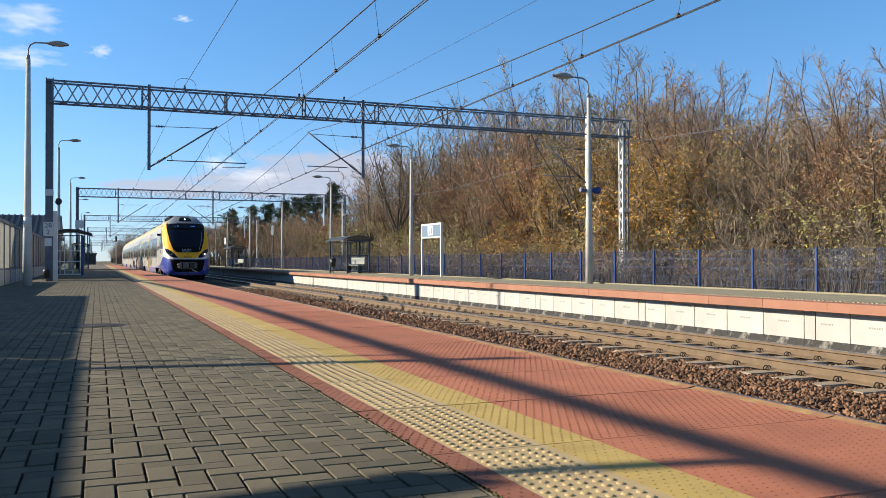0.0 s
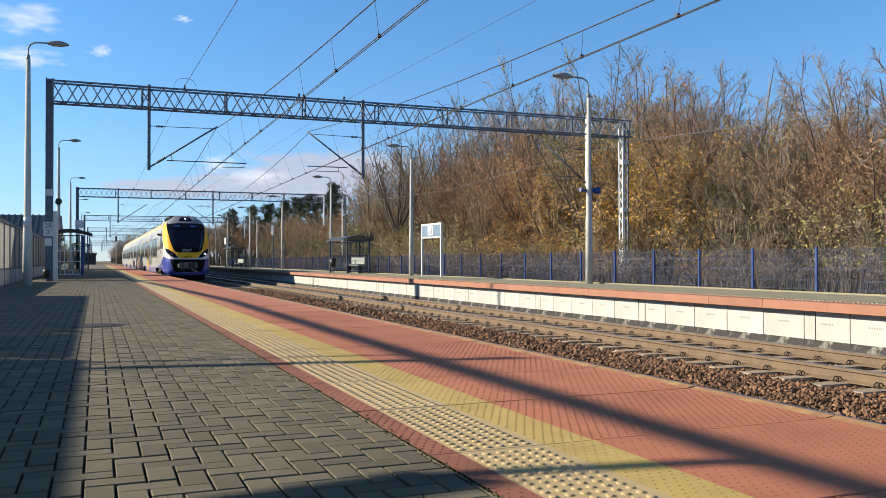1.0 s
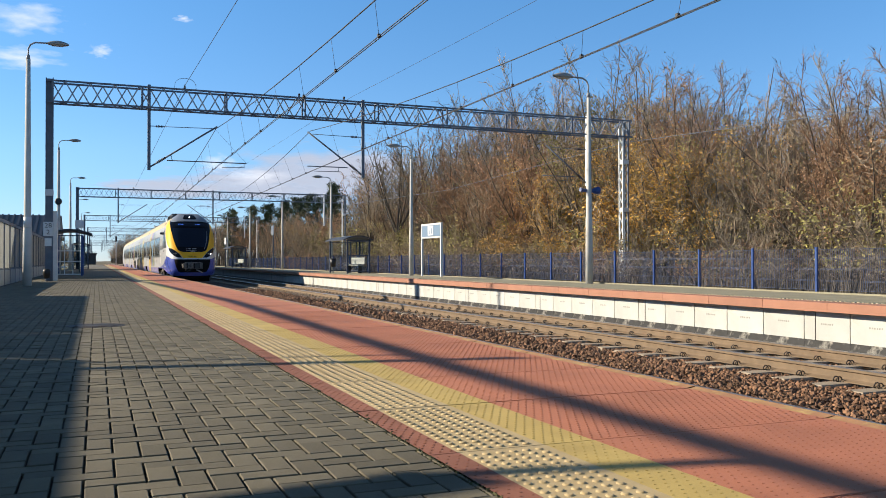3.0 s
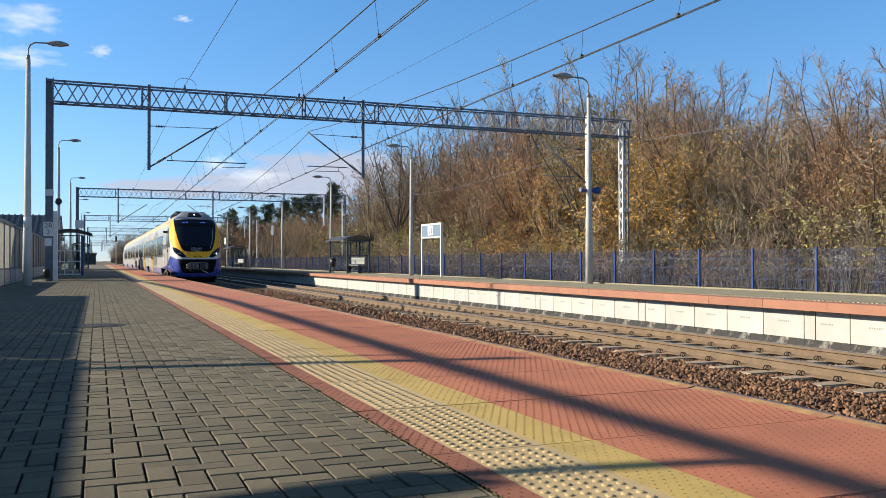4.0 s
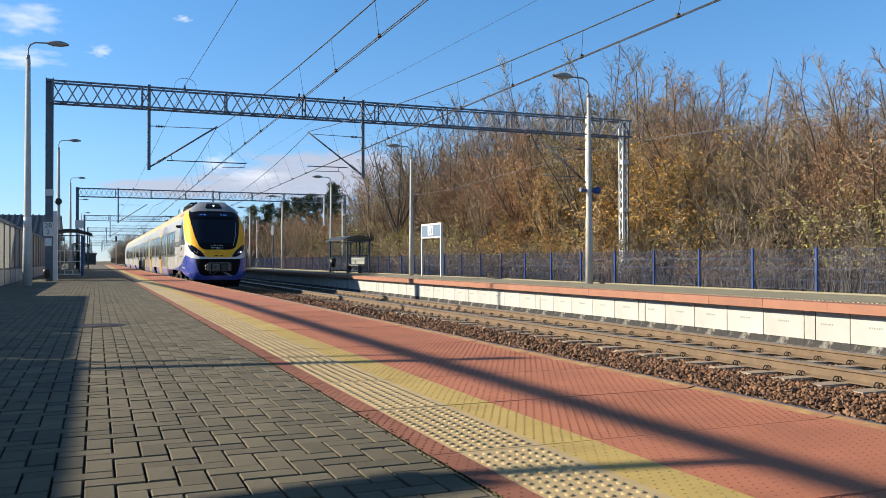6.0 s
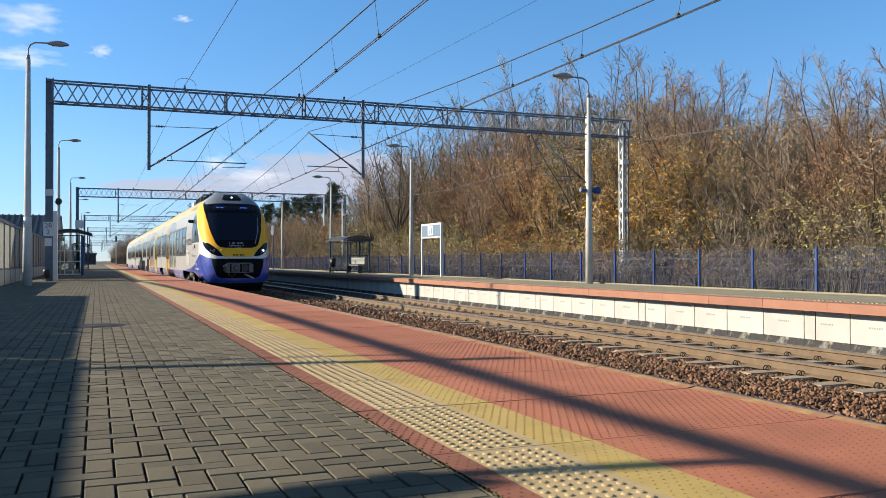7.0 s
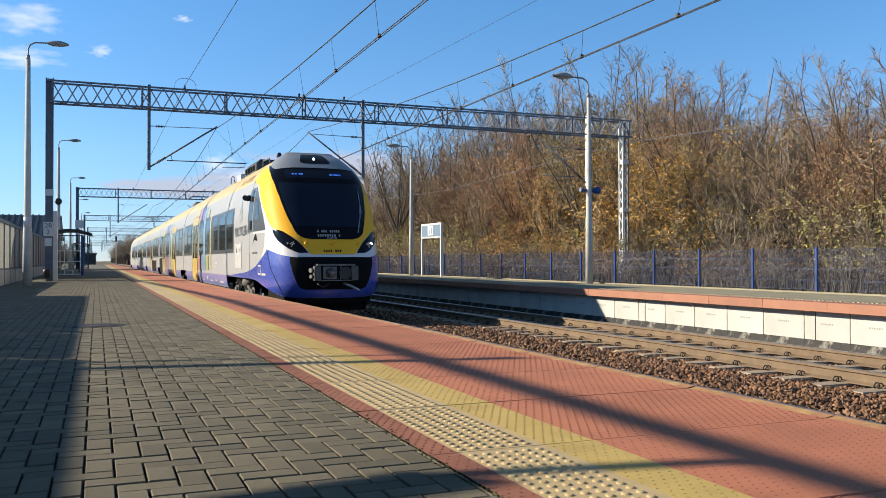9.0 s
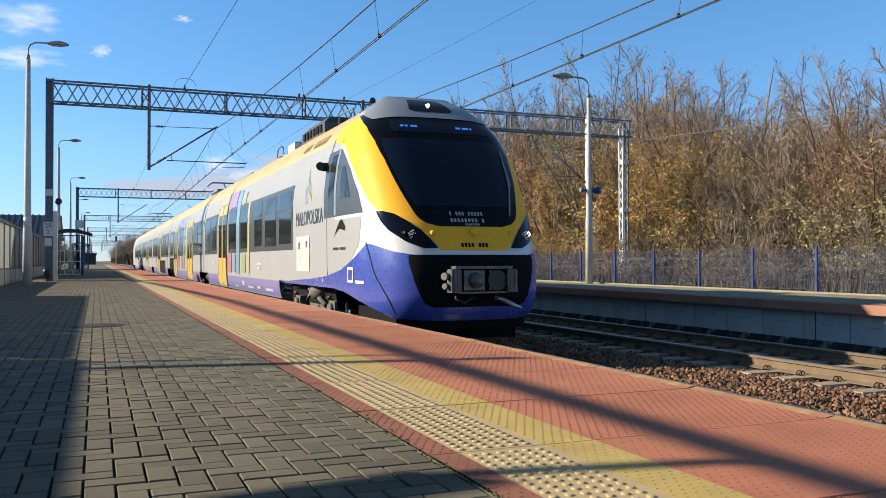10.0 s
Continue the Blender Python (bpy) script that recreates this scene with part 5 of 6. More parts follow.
M_T_BLACK = plain("train_black_gloss", (0.00312, 0.0039, 0.0078), 0.07, spec=0.25)
M_T_GLASS = plain("train_tinted_glass", (0.005, 0.011, 0.026), 0.04, spec=0.35)
M_T_PANE = plain("train_side_glass", (0.02, 0.024, 0.022), 0.06, spec=0.2)
M_T_FRAME = plain("train_window_frame", (0.05, 0.054, 0.054), 0.35, coat=0.05)
# Base near black so the coupler recess and underside read as shaded.
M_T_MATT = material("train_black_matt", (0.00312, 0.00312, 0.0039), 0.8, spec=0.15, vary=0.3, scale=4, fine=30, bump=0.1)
M_T_IRON = material("bogie_iron", (0.115, 0.105, 0.092), 0.75, vary=0.35, scale=5, fine=30, bump=0.2, dirt=(0.117, 0.0858, 0.0585), dirt_at=0.55, dirt_scale=4)
M_T_COUPLER = material("coupler_steel", (0.13, 0.125, 0.118), 0.5, metal=0.3, vary=0.3, scale=6, fine=30, bump=0.1, dirt=(0.06, 0.055, 0.05), dirt_at=0.5, dirt_scale=5)
M_T_STEEL = plain("bright_steel", (0.429, 0.429, 0.429), 0.3, 0.9)
M_T_LAMP = plain("train_lamp", (0.702, 0.702, 0.663), 0.2, emit=(1, 0.97, 0.9), power=4.0)
M_T_LED = plain("train_led", (0.25, 0.25, 0.25), 0.2, emit=(1, 0.98, 0.9), power=0.1)
M_T_AMBER = plain("display_blue", (0.0156, 0.039, 0.156), 0.4, emit=(0.05, 0.2, 0.9), power=.5)
M_T_DARK = material("roof_dark_grey", (0.05, 0.055, 0.06), 0.6, vary=0.2, scale=3, fine=20, bump=0.05)
M_T_VENT = plain("roof_louvre", (0.22, 0.14, 0.03), 0.6)
M_T_DOOR = plain("door_yellow", (0.50, 0.37, 0.09), 0.4, coat=.2)
M_T_BAR = plain("pale_grey_print", (0.328, 0.328, 0.328), 0.5)
M_T_PINK = plain("stripe_pink", (0.42, 0.19, 0.20), 0.35, coat=.3)
M_T_VIOLET = plain("stripe_violet", (0.328, 0.234, 0.429), 0.35, coat=.3)
M_T_CYAN = plain("stripe_sky_blue", (0.20, 0.31, 0.42), 0.35, coat=.3)
M_T_GREEN = plain("stripe_green", (0.33, 0.37, 0.19), 0.35, coat=.3)
M_T_LEMON = plain("stripe_lemon", (0.46, 0.40, 0.17), 0.35, coat=.3)

ZK = [.35, .5, .75, 1.2, 1.5, 1.75, 1.95, 2.5, 3.0, 3.4, 3.65, 3.95, 4.1]
WK = [1.25, 1.36, 1.41, 1.42, 1.42, 1.42, 1.42, 1.42, 1.36, 1.25, 1.10, .80, .55]
YK = [.40, .15, .0, .02, .10, .22, .32, .68, 1.06, 1.42, 1.72, 2.15, 2.6]
Y_FULL, BLUNT, LENGTH = 2.7, 3.8, 86.8


def smooth_interp(z, xs, ys):
    """A rounded line through the profile's knots."""
    return sum(float(np.interp(z + d, xs, ys)) * w for d, w in ((-.09, .2), (-.045, .2), (0, .2), (.045, .2), (.09, .2)))


def nose(theta, z, off=0.0):
    """The shell's point at a bearing in degrees (-90 the left side, 0 ahead) and a height."""
    def at(th, zz):
        w, yf = smooth_interp(zz, ZK, WK), smooth_interp(zz, ZK, YK)
        s, c = math.sin(radians(th)), max(math.cos(radians(th)), 0.0)
        return Vector((math.copysign(w * abs(s) ** (2 / BLUNT), s), Y_FULL - (Y_FULL - yf) * c ** (2 / BLUNT), zz))
    p = at(theta, z)
    if off:
        th = max(min(theta, 89), -89)
        a, b = at(th + .8, z) - at(th - .8, z), at(theta, z + .02) - at(theta, z - .02)
        n = a.cross(b).normalized()
        p = p + n * off
    return p


def side(y, z, off=0.0):
    """The left side's point at a distance from the nose and a height."""
    w = smooth_interp(z, ZK, WK)
    if y < Y_FULL:
        yf = smooth_interp(z, ZK, YK)
        f = min(max((Y_FULL - y) / (Y_FULL - yf), 0), 1)
        th = -math.degrees(math.acos(min(f ** (BLUNT / 2), 1)))
        return nose(th, z, off)
    slope = (smooth_interp(z + .05, ZK, WK) - smooth_interp(z - .05, ZK, WK)) / .1
    n = Vector((-1, 0, -slope)).normalized()
    return Vector((-w, y, z)) + n * off


def fill(rows, n):
    """Rows (key, a, b) made denser, in n steps."""
    ks = [r[0] for r in rows]
    out = []
    for i in range(n + 1):
        k = ks[0] + (ks[-1] - ks[0]) * i / n
        up = ks[-1] > ks[0]
        xs = ks if up else ks[::-1]
        va, vb = [r[1] for r in rows], [r[2] for r in rows]
        out.append((k, float(np.interp(k, xs, va if up else va[::-1])), float(np.interp(k, xs, vb if up else vb[::-1]))))
    return out


def by_height(g, rows, fn, off, n=24, m=16, mat=0, flip=False):
    g.grid([[fn(a + (b - a) * j / m, z, off) for j in range(m + 1)] for z, a, b in fill(rows, n)], mat, True, flip)
    return g


def by_bearing(g, rows, off, n=48, m=12, mat=0, flip=False):
    g.grid([[nose(th, a + (b - a) * j / m, off) for j in range(m + 1)] for th, a, b in fill(rows, n)], mat, True, flip)
    return g


def mirrored(rows):
    return [(z, -b, -a) for z, a, b in rows]


def side_patch(name, rows, off, mat, parent, label="", n=6, m=4, both=True):
    """A patch on the left side, and its twin on the right."""
    g = by_height(G(), rows, side, off, n, m, 0, True)
    if both:
        h = G()
        h.v = [(-x, y, z) for x, y, z in g.v]
        h.f, h.m, h.s = [f[::-1] for f in g.f], g.m, g.s
        part(name, h, mat, parent, label)
    return part(name, g, mat, parent, label)


def rect(y0, y1, z0, z1):
    return [(z0, y0, y1), (z1, y0, y1)]


train = thing("train", "silver, yellow and blue electric multiple-unit train under way", "train")

# Cab shell and its paint.
LOW = [(-90, .86, 4.1), (-85, .80, 4.1), (-74, .70, 4.1), (-60, .60, 4.1), (-45, .50, 4.1), (0, .45, 4.1), (45, .50, 4.1), (60, .60, 4.1), (74, .70, 4.1), (85, .80, 4.1), (90, .86, 4.1)]
cab = part("cab_shell", by_bearing(G(), LOW, 0, 96, 64), M_T_WHITE, train, "white cab front shell")
BLUE = [(-90, .85, 1.12), (-87, .82, 1.22), (-78, .73, 1.38), (-66, .64, 1.58), (-62, .61, 1.575), (-40, .485, 1.45), (-16, .46, 1.38), (0, .45, 1.36)]
BLUE += [(-a, b, c) for a, b, c in BLUE[-2::-1]]
part("lower_paint", by_bearing(G(), BLUE, .006, 96, 14), M_T_BLUE, cab, "violet-blue lower front")
mid = [(1.47, -9, 9), (1.52, -9.8, 9.8), (1.65, -14, 14), (1.8, -19.5, 19.5), (1.87, -24, 24)]
g = by_height(G(), mid, nose, .006, 14, 30)
YELLOW = [(1.87, -24, -13), (2.02, -37, -20), (2.07, -51, -21), (2.22, -57.7, -24), (2.5, -65, -29), (2.85, -75.8, -35), (3.1, -84, -42), (3.27, -89.9, -48), (3.45, -89.9, -57), (3.6, -89.9, -71), (3.72, -89.9, -86)]
by_height(g, YELLOW, nose, .006, 40, 14)
by_height(g, mirrored(YELLOW), nose, .006, 40, 14)
part("yellow_paint", g, M_T_YELLOW, cab, "bright yellow front and pillars")
SCREEN = [(1.82, -8, 8), (1.85, -13.5, 13.5), (1.93, -18.5, 18.5), (2.02, -21, 21), (2.3, -26.3, 26.3), (2.55, -30.8, 30.8), (2.88, -36.8, 36.8), (3.2, -45.8, 45.8), (3.45, -57.7, 57.7), (3.6, -72, 72), (3.74, -89, 89)]
part("front_mask", by_height(G(), SCREEN, nose, .012, 48, 48), M_T_BLACK, cab, "glossy black front mask")
part("windscreen", by_height(G(), [(2.12, -19, 19), (2.4, -25, 25), (3.15, -38, 38), (3.22, -38, 38)], nose, .017, 24, 36), M_T_GLASS, cab, "tinted windscreen")
part("destination_display", by_height(G(), [(3.34, -27, 27), (3.56, -30, 30)], nose, .017, 6, 30), M_T_GLASS, cab)
g = G()
for a0, a1 in ((-19, -16), (-15, -13), (-11, -7), (3, 5), (6, 10), (11, 12.5)):
    part("display_text", by_height(G(), [(3.43, a0, a1), (3.465, a0, a1)], nose, .021, 1, 3), M_T_AMBER, cab, "unreadable glowing display characters")
FAIR = [(-90, 3.88, 4.1), (-75, 3.70, 4.1), (-52, 3.58, 4.1), (-20, 3.62, 4.1), (0, 3.63, 4.1)]
FAIR += [(-a, b, c) for a, b, c in FAIR[-2::-1]]
part("roof_fairing", by_bearing(G(), FAIR, .022, 60, 14), M_T_FAIR, cab, "grey roof fairing")
part("lamp_window", by_bearing(G(), [(-10, 3.78, 4.02), (-5, 3.75, 4.03), (5, 3.75, 4.03), (10, 3.78, 4.02)], .028, 16, 6), M_T_BLACK, cab)
g = G()
p = nose(0, 3.88, .04)
g.tube(p + Vector((0, .05, 0)), p + Vector((0, -.02, 0)), .027, n=14)
part("top_lamp", g, M_T_LAMP, cab, "lit white lamp above the windscreen")
HEAD = [(1.50, -19, -10.3), (1.6, -31, -13), (1.65, -34, -14.5), (1.77, -43.5, -18.8), (1.9, -49, -27), (2.02, -51.8, -37), (2.065, -52, -49)]
for s in (1, -1):
    hd = part("headlight", by_height(G(), HEAD if s > 0 else mirrored(HEAD), nose, .014, 20, 14), M_T_BLACK, cab, "swept black headlight cluster")
    g = G()
    for i in range(12):
        a = i * 2.4
        r = .02 * math.sqrt(i)
        p = nose(-s * (25 + 0), 1.69, .02) + Vector((r * math.cos(a) * .9, 0, r * math.sin(a)))
        g.tube(p + Vector((0, .03, 0)), p + Vector((0, -.012, 0)), .0085, n=7)
    part("led", g, M_T_LED, hd, "cluster of small white leds")
    p = nose(-s * 31, 1.72, .02)
    part("main_beam", G().tube(p + Vector((0, .03, 0)), p + Vector((0, -.008, 0)), .036 if s < 0 else .024, n=14), M_T_LAMP if s < 0 else M_T_LED, hd, "lit white main beam" if s < 0 else "dim main beam")
    # Added tube that hides the lit disc when seen at an angle.
    part("lamp_hood", G().tube(p + Vector((0, .03, 0)), p + Vector((0, -.075, 0)), .027, n=14, caps=False), M_T_MATT, hd)
    p = nose(-s * 12, 1.72, .0)
    part("marker_knob", G().path([p + Vector((0, .02, 0)), p + Vector((0, -.03, 0)), p + Vector((0, -.05, 0))], [.045, .04, .02], 10), M_T_YELLOW, cab)
p = nose(0, 1.73, 0)
part("marker_knob", G().path([p + Vector((0, .02, 0)), p + Vector((0, -.05, 0)), p + Vector((0, -.08, 0))], [.065, .055, .03], 12), M_T_YELLOW, cab)
# The shell has no hollow: a near-black patch stands for the recess's shade.
RECESS = [(.66, -14, 14), (.70, -19, 19), (.8, -22, 22), (1.0, -26, 26), (1.3, -30, 30), (1.405, -29.5, 29.5)]
part("bumper_recess", by_height(G(), RECESS, nose, .012, 16, 40), M_T_MATT, cab, "flat black patch for the shaded coupler recess")
# Writing on the front stands as plain bars.
def front(x, z, off=0.0):
    """The front's point at a distance across from the middle."""
    w = smooth_interp(z, ZK, WK)
    return nose(math.copysign(math.degrees(math.asin((abs(x) / w) ** (BLUNT / 2))), x), z, off)


def text_bars(x0, x1, z, h, signs, skip, mat, off):
    for k in range(signs):
        if k not in skip:
            a = x0 + (x1 - x0) * k / signs
            g = by_height(G(), rect(a, a + (x1 - x0) / signs * .62, z - h / 2, z + h / 2), front, off, 2, 2)
            part("number_bar", g, mat, cab)


text_bars(-.32, .23, 2.005, .055, 11, (1, 5), M_T_BAR, .021)
text_bars(-.32, .24, 1.905, .055, 10, (8,), M_T_BAR, .021)
text_bars(-.10, .14, 1.845, .03, 8, (), M_T_BAR, .021)
text_bars(-.22, .22, 1.545, .06, 8, (4,), M_T_MATT, .013)
# Wiper.
g = G()
g.path([nose(14, 1.98, .03), nose(20, 2.4, .04), nose(24, 2.75, .04)], .014, 5)
g.path([nose(22, 2.45, .045), nose(27, 3.05, .045)], .010, 5)
part("wiper", g, M_T_FAIR, cab)
# Panel seams of the cab.
g = G()
seam = [(1.60, -66.4, -65.6), (1.12, -59.8, -58.8), (.77, -48, -46.6), (.56, -42, -41)]
by_height(g, seam, nose, .009, 12, 1, 0, True)
by_height(g, mirrored(seam), nose, .009, 12, 1, 0, True)
part("panel_seam", g, M_T_MATT, cab)
# Coupler in the recess: a box head with cone, cup, guide plates and a handle.
cp = part("coupler", G().slab(-.38, -.14, .88, .38, .10, 1.20, .03), M_T_MATT, train, "dark automatic coupler head")
part("coupler_frame", G().box(-.44, -.19, 1.205, .45, .06, 1.245).box(-.40, -.17, .855, .40, .06, .88), M_T_COUPLER, cp, "worn bare steel frame")
part("coupler_plate", G().slab(-.30, -.165, .90, .02, -.14, 1.19, .01).box(.10, -.16, .90, .13, -.14, 1.19), M_T_COUPLER, cp)
part("coupler_cone", G().path([(-.12, -.16, 1.04), (-.12, -.24, 1.04), (-.12, -.33, 1.04)], [.12, .10, .035], 14), M_T_COUPLER, cp)
part("coupler_cup", G().path([(.22, -.13, 1.04), (.22, -.17, 1.04)], [.145, .15], 18), M_BLACK, cp)
for s in (-1, 1):
    pad = part("guide_plate", G().slab(s * .44 - .075, -.22, .87, s * .44 + .075, -.04, 1.20, .015), M_T_COUPLER, cp, "worn bare steel guide plate")
    part("guide_rib", G().box(s * .44 - .045, -.235, .90, s * .44 - .015, -.221, 1.17).box(s * .44 + .02, -.235, .90, s * .44 + .05, -.221, 1.17), M_T_IRON, pad)
part("hook", G().path([(.18, -.16, .80), (.30, -.25, .75), (.42, -.30, .69), (.52, -.34, .64)], [.03, .035, .03, .015], 8), M_T_STEEL, cp)
part("valve", G().tube((-.53, -.1, 1.10), (-.60, -.14, 1.10), .055, n=10).tube((-.53, -.1, .96), (-.59, -.13, .96), .045, n=10), M_T_COUPLER, cp)
part("air_hose", G().path([(-.36, -.05, .88), (-.42, -.14, .78), (-.30, -.16, .72), (-.14, -.10, .80)], .02, 6), M_BLACK, cp)
# Underside and plough in near-black, standing in for shade beneath the nose.
part("underside", G().box(-1.05, .6, .36, 1.05, 2.6, .58).box(-.8, .35, .32, .8, .7, .48), M_T_MATT, train)
part("snow_plough", G().box(-1.0, .85, .12, 1.0, .92, .5).box(-1.02, .85, .12, -.96, 1.6, .45).box(.96, .85, .12, 1.02, 1.6, .45), M_T_MATT, train)
# Cab side window, mirror camera, door seam.
cw = side_patch("cab_window", [(2.06, 1.28, 3.42), (2.42, 1.50, 3.42), (2.77, 1.88, 3.42), (3.0, 2.2, 3.42), (3.2, 2.62, 3.40)], .006, M_T_FRAME, cab, "dark cab side window", 14, 12)
side_patch("cab_pane", [(2.12, 2.78, 3.12), (3.12, 2.76, 3.10)], .011, M_T_PANE, cw, "", 8, 4)
side_patch("cab_pane", [(2.34, 1.80, 2.35), (2.60, 1.95, 2.35), (2.86, 2.18, 2.33)], .011, M_T_PANE, cw, "", 8, 6)
side_patch("cab_frame_line", [(2.08, 2.60, 2.72), (3.18, 2.60, 2.72)], .0105, M_T_FAIR, cw, "", 8, 1)
for s in (-1, 1):
    part("mirror_camera", G().slab(s * 1.40 - .07, 3.36, 2.90, s * 1.40 + .07, 3.48, 3.04, .02).path([(s * 1.44, 3.40, 2.97), (s * 1.50, 3.36, 2.97), (s * 1.52, 3.30, 2.97)], [.05, .075, .07], 12), M_BLACK, cab)
side_patch("door_seam", [(.88, 3.16, 3.19), (2.05, 3.2, 3.23)], .006, M_T_MATT, cab, "", 10, 1)
side_patch("door_seam", [(3.2, 3.28, 3.31), (3.45, 3.3, 3.33)], .006, M_T_MATT, cab, "", 4, 1)
# Curved sweep of blue on the cab side, then the skirt.
side_patch("lower_paint", [(.86, 2.69, 7.4), (.90, 2.69, 6.6), (1.0, 2.69, 4.2), (1.06, 2.69, 3.2), (1.12, 2.68, 2.75)], .006, M_T_BLUE, cab, "", 10, 10)
side_patch("yellow_paint", [(3.27, 2.68, 2.72), (3.42, 2.68, 3.3), (3.45, 2.68, 3.3), (3.72, 2.68, 3.3)], .006, M_T_YELLOW, cab, "", 10, 4)
side_patch("grey_paint", [(1.12, 2.2, 3.2), (1.3, 1.75, 3.2), (1.6, 1.35, 3.2), (2.0, 1.32, 3.2)], .004, M_T_GREY, cab, "", 10, 8)

# Carriages.
RING = [(.5, 1.36), (.55, 1.40), (.9, 1.42), (1.5, 1.42), (2.0, 1.42), (2.5, 1.42), (2.75, 1.39), (3.0, 1.36), (3.2, 1.31), (3.4, 1.25), (3.55, 1.17), (3.7, 1.06), (3.85, .91), (3.95, .80), (4.04, .6), (4.09, .3)]


def carriage(y0, y1, cut, label):
    """The body between y0 and y1; cut: stretches where the skirt ends higher, over a bogie."""
    stops = sorted({y0, y1, *[v for c in cut for v in c]})
    g = G()
    full = [(-smooth_interp(z, ZK, WK) if z < 3.97 else -w, z) for z, w in RING]
    ring = full + [(-x, z) for x, z in full[::-1]]
    for a, b in zip(stops, stops[1:]):
        up = any(c[0] <= a and b <= c[1] for c in cut)
        rg = [(x, max(z, .88)) if up else (x, z) for x, z in ring]
        n = len(g.f)
        g.grid([[(x, a, z) for x, z in rg], [(x, b, z) for x, z in rg]], 0, True, False)
        for i in range(n, len(g.f)):
            g.s[i] = min(g.v[v][2] for v in g.f[i]) > 2.4
            z = max(g.v[v][2] for v in g.f[i])
            zl = min(g.v[v][2] for v in g.f[i])
            g.m[i] = 1 if zl >= 3.38 and z < 3.97 else 2 if zl >= 3.9 else 0
    for yy in (y0 + .01, y1 - .01):
        k = len(g.v)
        g.v += [(x, yy, z) for x, z in ring]
        g.face([k + i for i in range(len(ring))], 3)
    body = part("car_body", g, [M_T_GREY, M_T_CREAM, M_T_ROOF, M_T_MATT], train, label)
    for a, b in zip(stops, stops[1:]):
        if not any(c[0] <= a and b <= c[1] for c in cut):
            side_patch("skirt_paint", rect(a, b, .53, .88), .005, M_T_PALEBLUE, body, "pale violet-blue skirt", 3, 2)
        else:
            # Black box fills the opening in place of the shade above the bogie.
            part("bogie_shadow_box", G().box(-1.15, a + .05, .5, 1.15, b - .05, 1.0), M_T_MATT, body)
    return body


def window_band(body, y0, y1, panes):
    w = side_patch("window_band", rect(y0, y1, 1.55, 2.86), .006, M_T_FRAME, body, "dark continuous window band", 8, 2)
    for a, b, kind in panes:
        if kind == "split":
            side_patch("pane", rect(a, b, 1.68, 2.34), .011, M_T_PANE, w, "", 4, 2)
            side_patch("pane", rect(a, b, 2.40, 2.76), .011, M_T_PANE, w, "", 3, 2)
        else:
            side_patch("pane", rect(a, b, 1.66, 2.76), .011, M_T_PANE, w, "", 6, 2)


def double_door(body, y0, y1, mat, label):
    d = side_patch("door", rect(y0, y1, .56, 3.05), .016, mat, body, label, 10, 2)
    ym = (y0 + y1) / 2
    for a, b in ((y0 + .16, ym - .14), (ym + .14, y1 - .16)):
        side_patch("door_window", rect(a, b, 1.42, 2.75), .021, M_T_PANE, d, "", 6, 1)
    side_patch("door_gap", rect(ym - .02, ym + .02, .58, 3.02), .021, M_T_MATT, d, "", 8, 1)
    for a in (y0, y1):
        side_patch("door_rubber", rect(a - .05, a, .56, 3.05), .017, M_T_MATT, d, "", 8, 1)


def bogie(y, wheels_out):
    b = part("bogie", G().box(-1.12, y - 1.9, .42, -.98, y + 1.9, .64).box(.98, y - 1.9, .42, 1.12, y + 1.9, .64).box(-1.1, y - .3, .4, 1.1, y + .3, .75), M_T_IRON, train, "dark dusty bogie")
    for s in (-1, 1):
        part("air_spring", G().path([(s * 1.08, y, .60), (s * 1.08, y, .72), (s * 1.08, y, .90)], [.24, .30, .24], 14), M_T_IRON, b)
        part("damper", G().tube((s * 1.22, y - .7, .50), (s * 1.22, y + .6, .78), .055, n=8), M_T_IRON, b)
        for yy in (y - 1.35, y + 1.35):
            part("axle_box", G().box(s * 1.2 - .1, yy - .2, .28, s * 1.2 + .1, yy + .2, .62).tube((s * 1.28, yy, .44), (s * 1.36, yy, .44), .14, n=12), M_T_IRON, b)
            part("coil_spring", G().path([(s * 1.2 + .09 * math.cos(a), yy + .32 + .09 * math.sin(a), .40 + .028 * a) for a in [k * .7 for k in range(16)]], .022, 5), M_T_IRON, b)
        part("brake_hose", G().path([(s * 1.25, y + .25, .8), (s * 1.33, y + .4, .55), (s * 1.25, y + .6, .4)], .03, 6), M_BLACK, b)
        part("sand_pipe", G().path([(s * 1.2, y - 1.9, .8), (s * 1.22, y - 2.05, .4), (s * 1.0, y - 2.0, .12)], .03, 6), M_T_STEEL, b)
    for yy in (y - 1.35, y + 1.35):
        g = G()
        for s in (-1, 1):
            g.path([(s * .69, 0, 0), (s * .72, 0, 0), (s * .721, 0, 0), (s * .82, 0, 0)], [.45, .45, .42, .41], 24)
            for k in range(6):
                a = k * 1.047
                g.tube((s * .82, .25 * math.cos(a), .25 * math.sin(a)), (s * .84, .25 * math.cos(a), .25 * math.sin(a)), .05, n=6)
        g.tube((-.7, 0, 0), (.7, 0, 0), .09, n=10)
        w = part("wheelset", g, M_T_IRON, train, "steel wheelset on its axle")
        w.location = (0, yy, .42)
        wheels_out.append((w, yy))


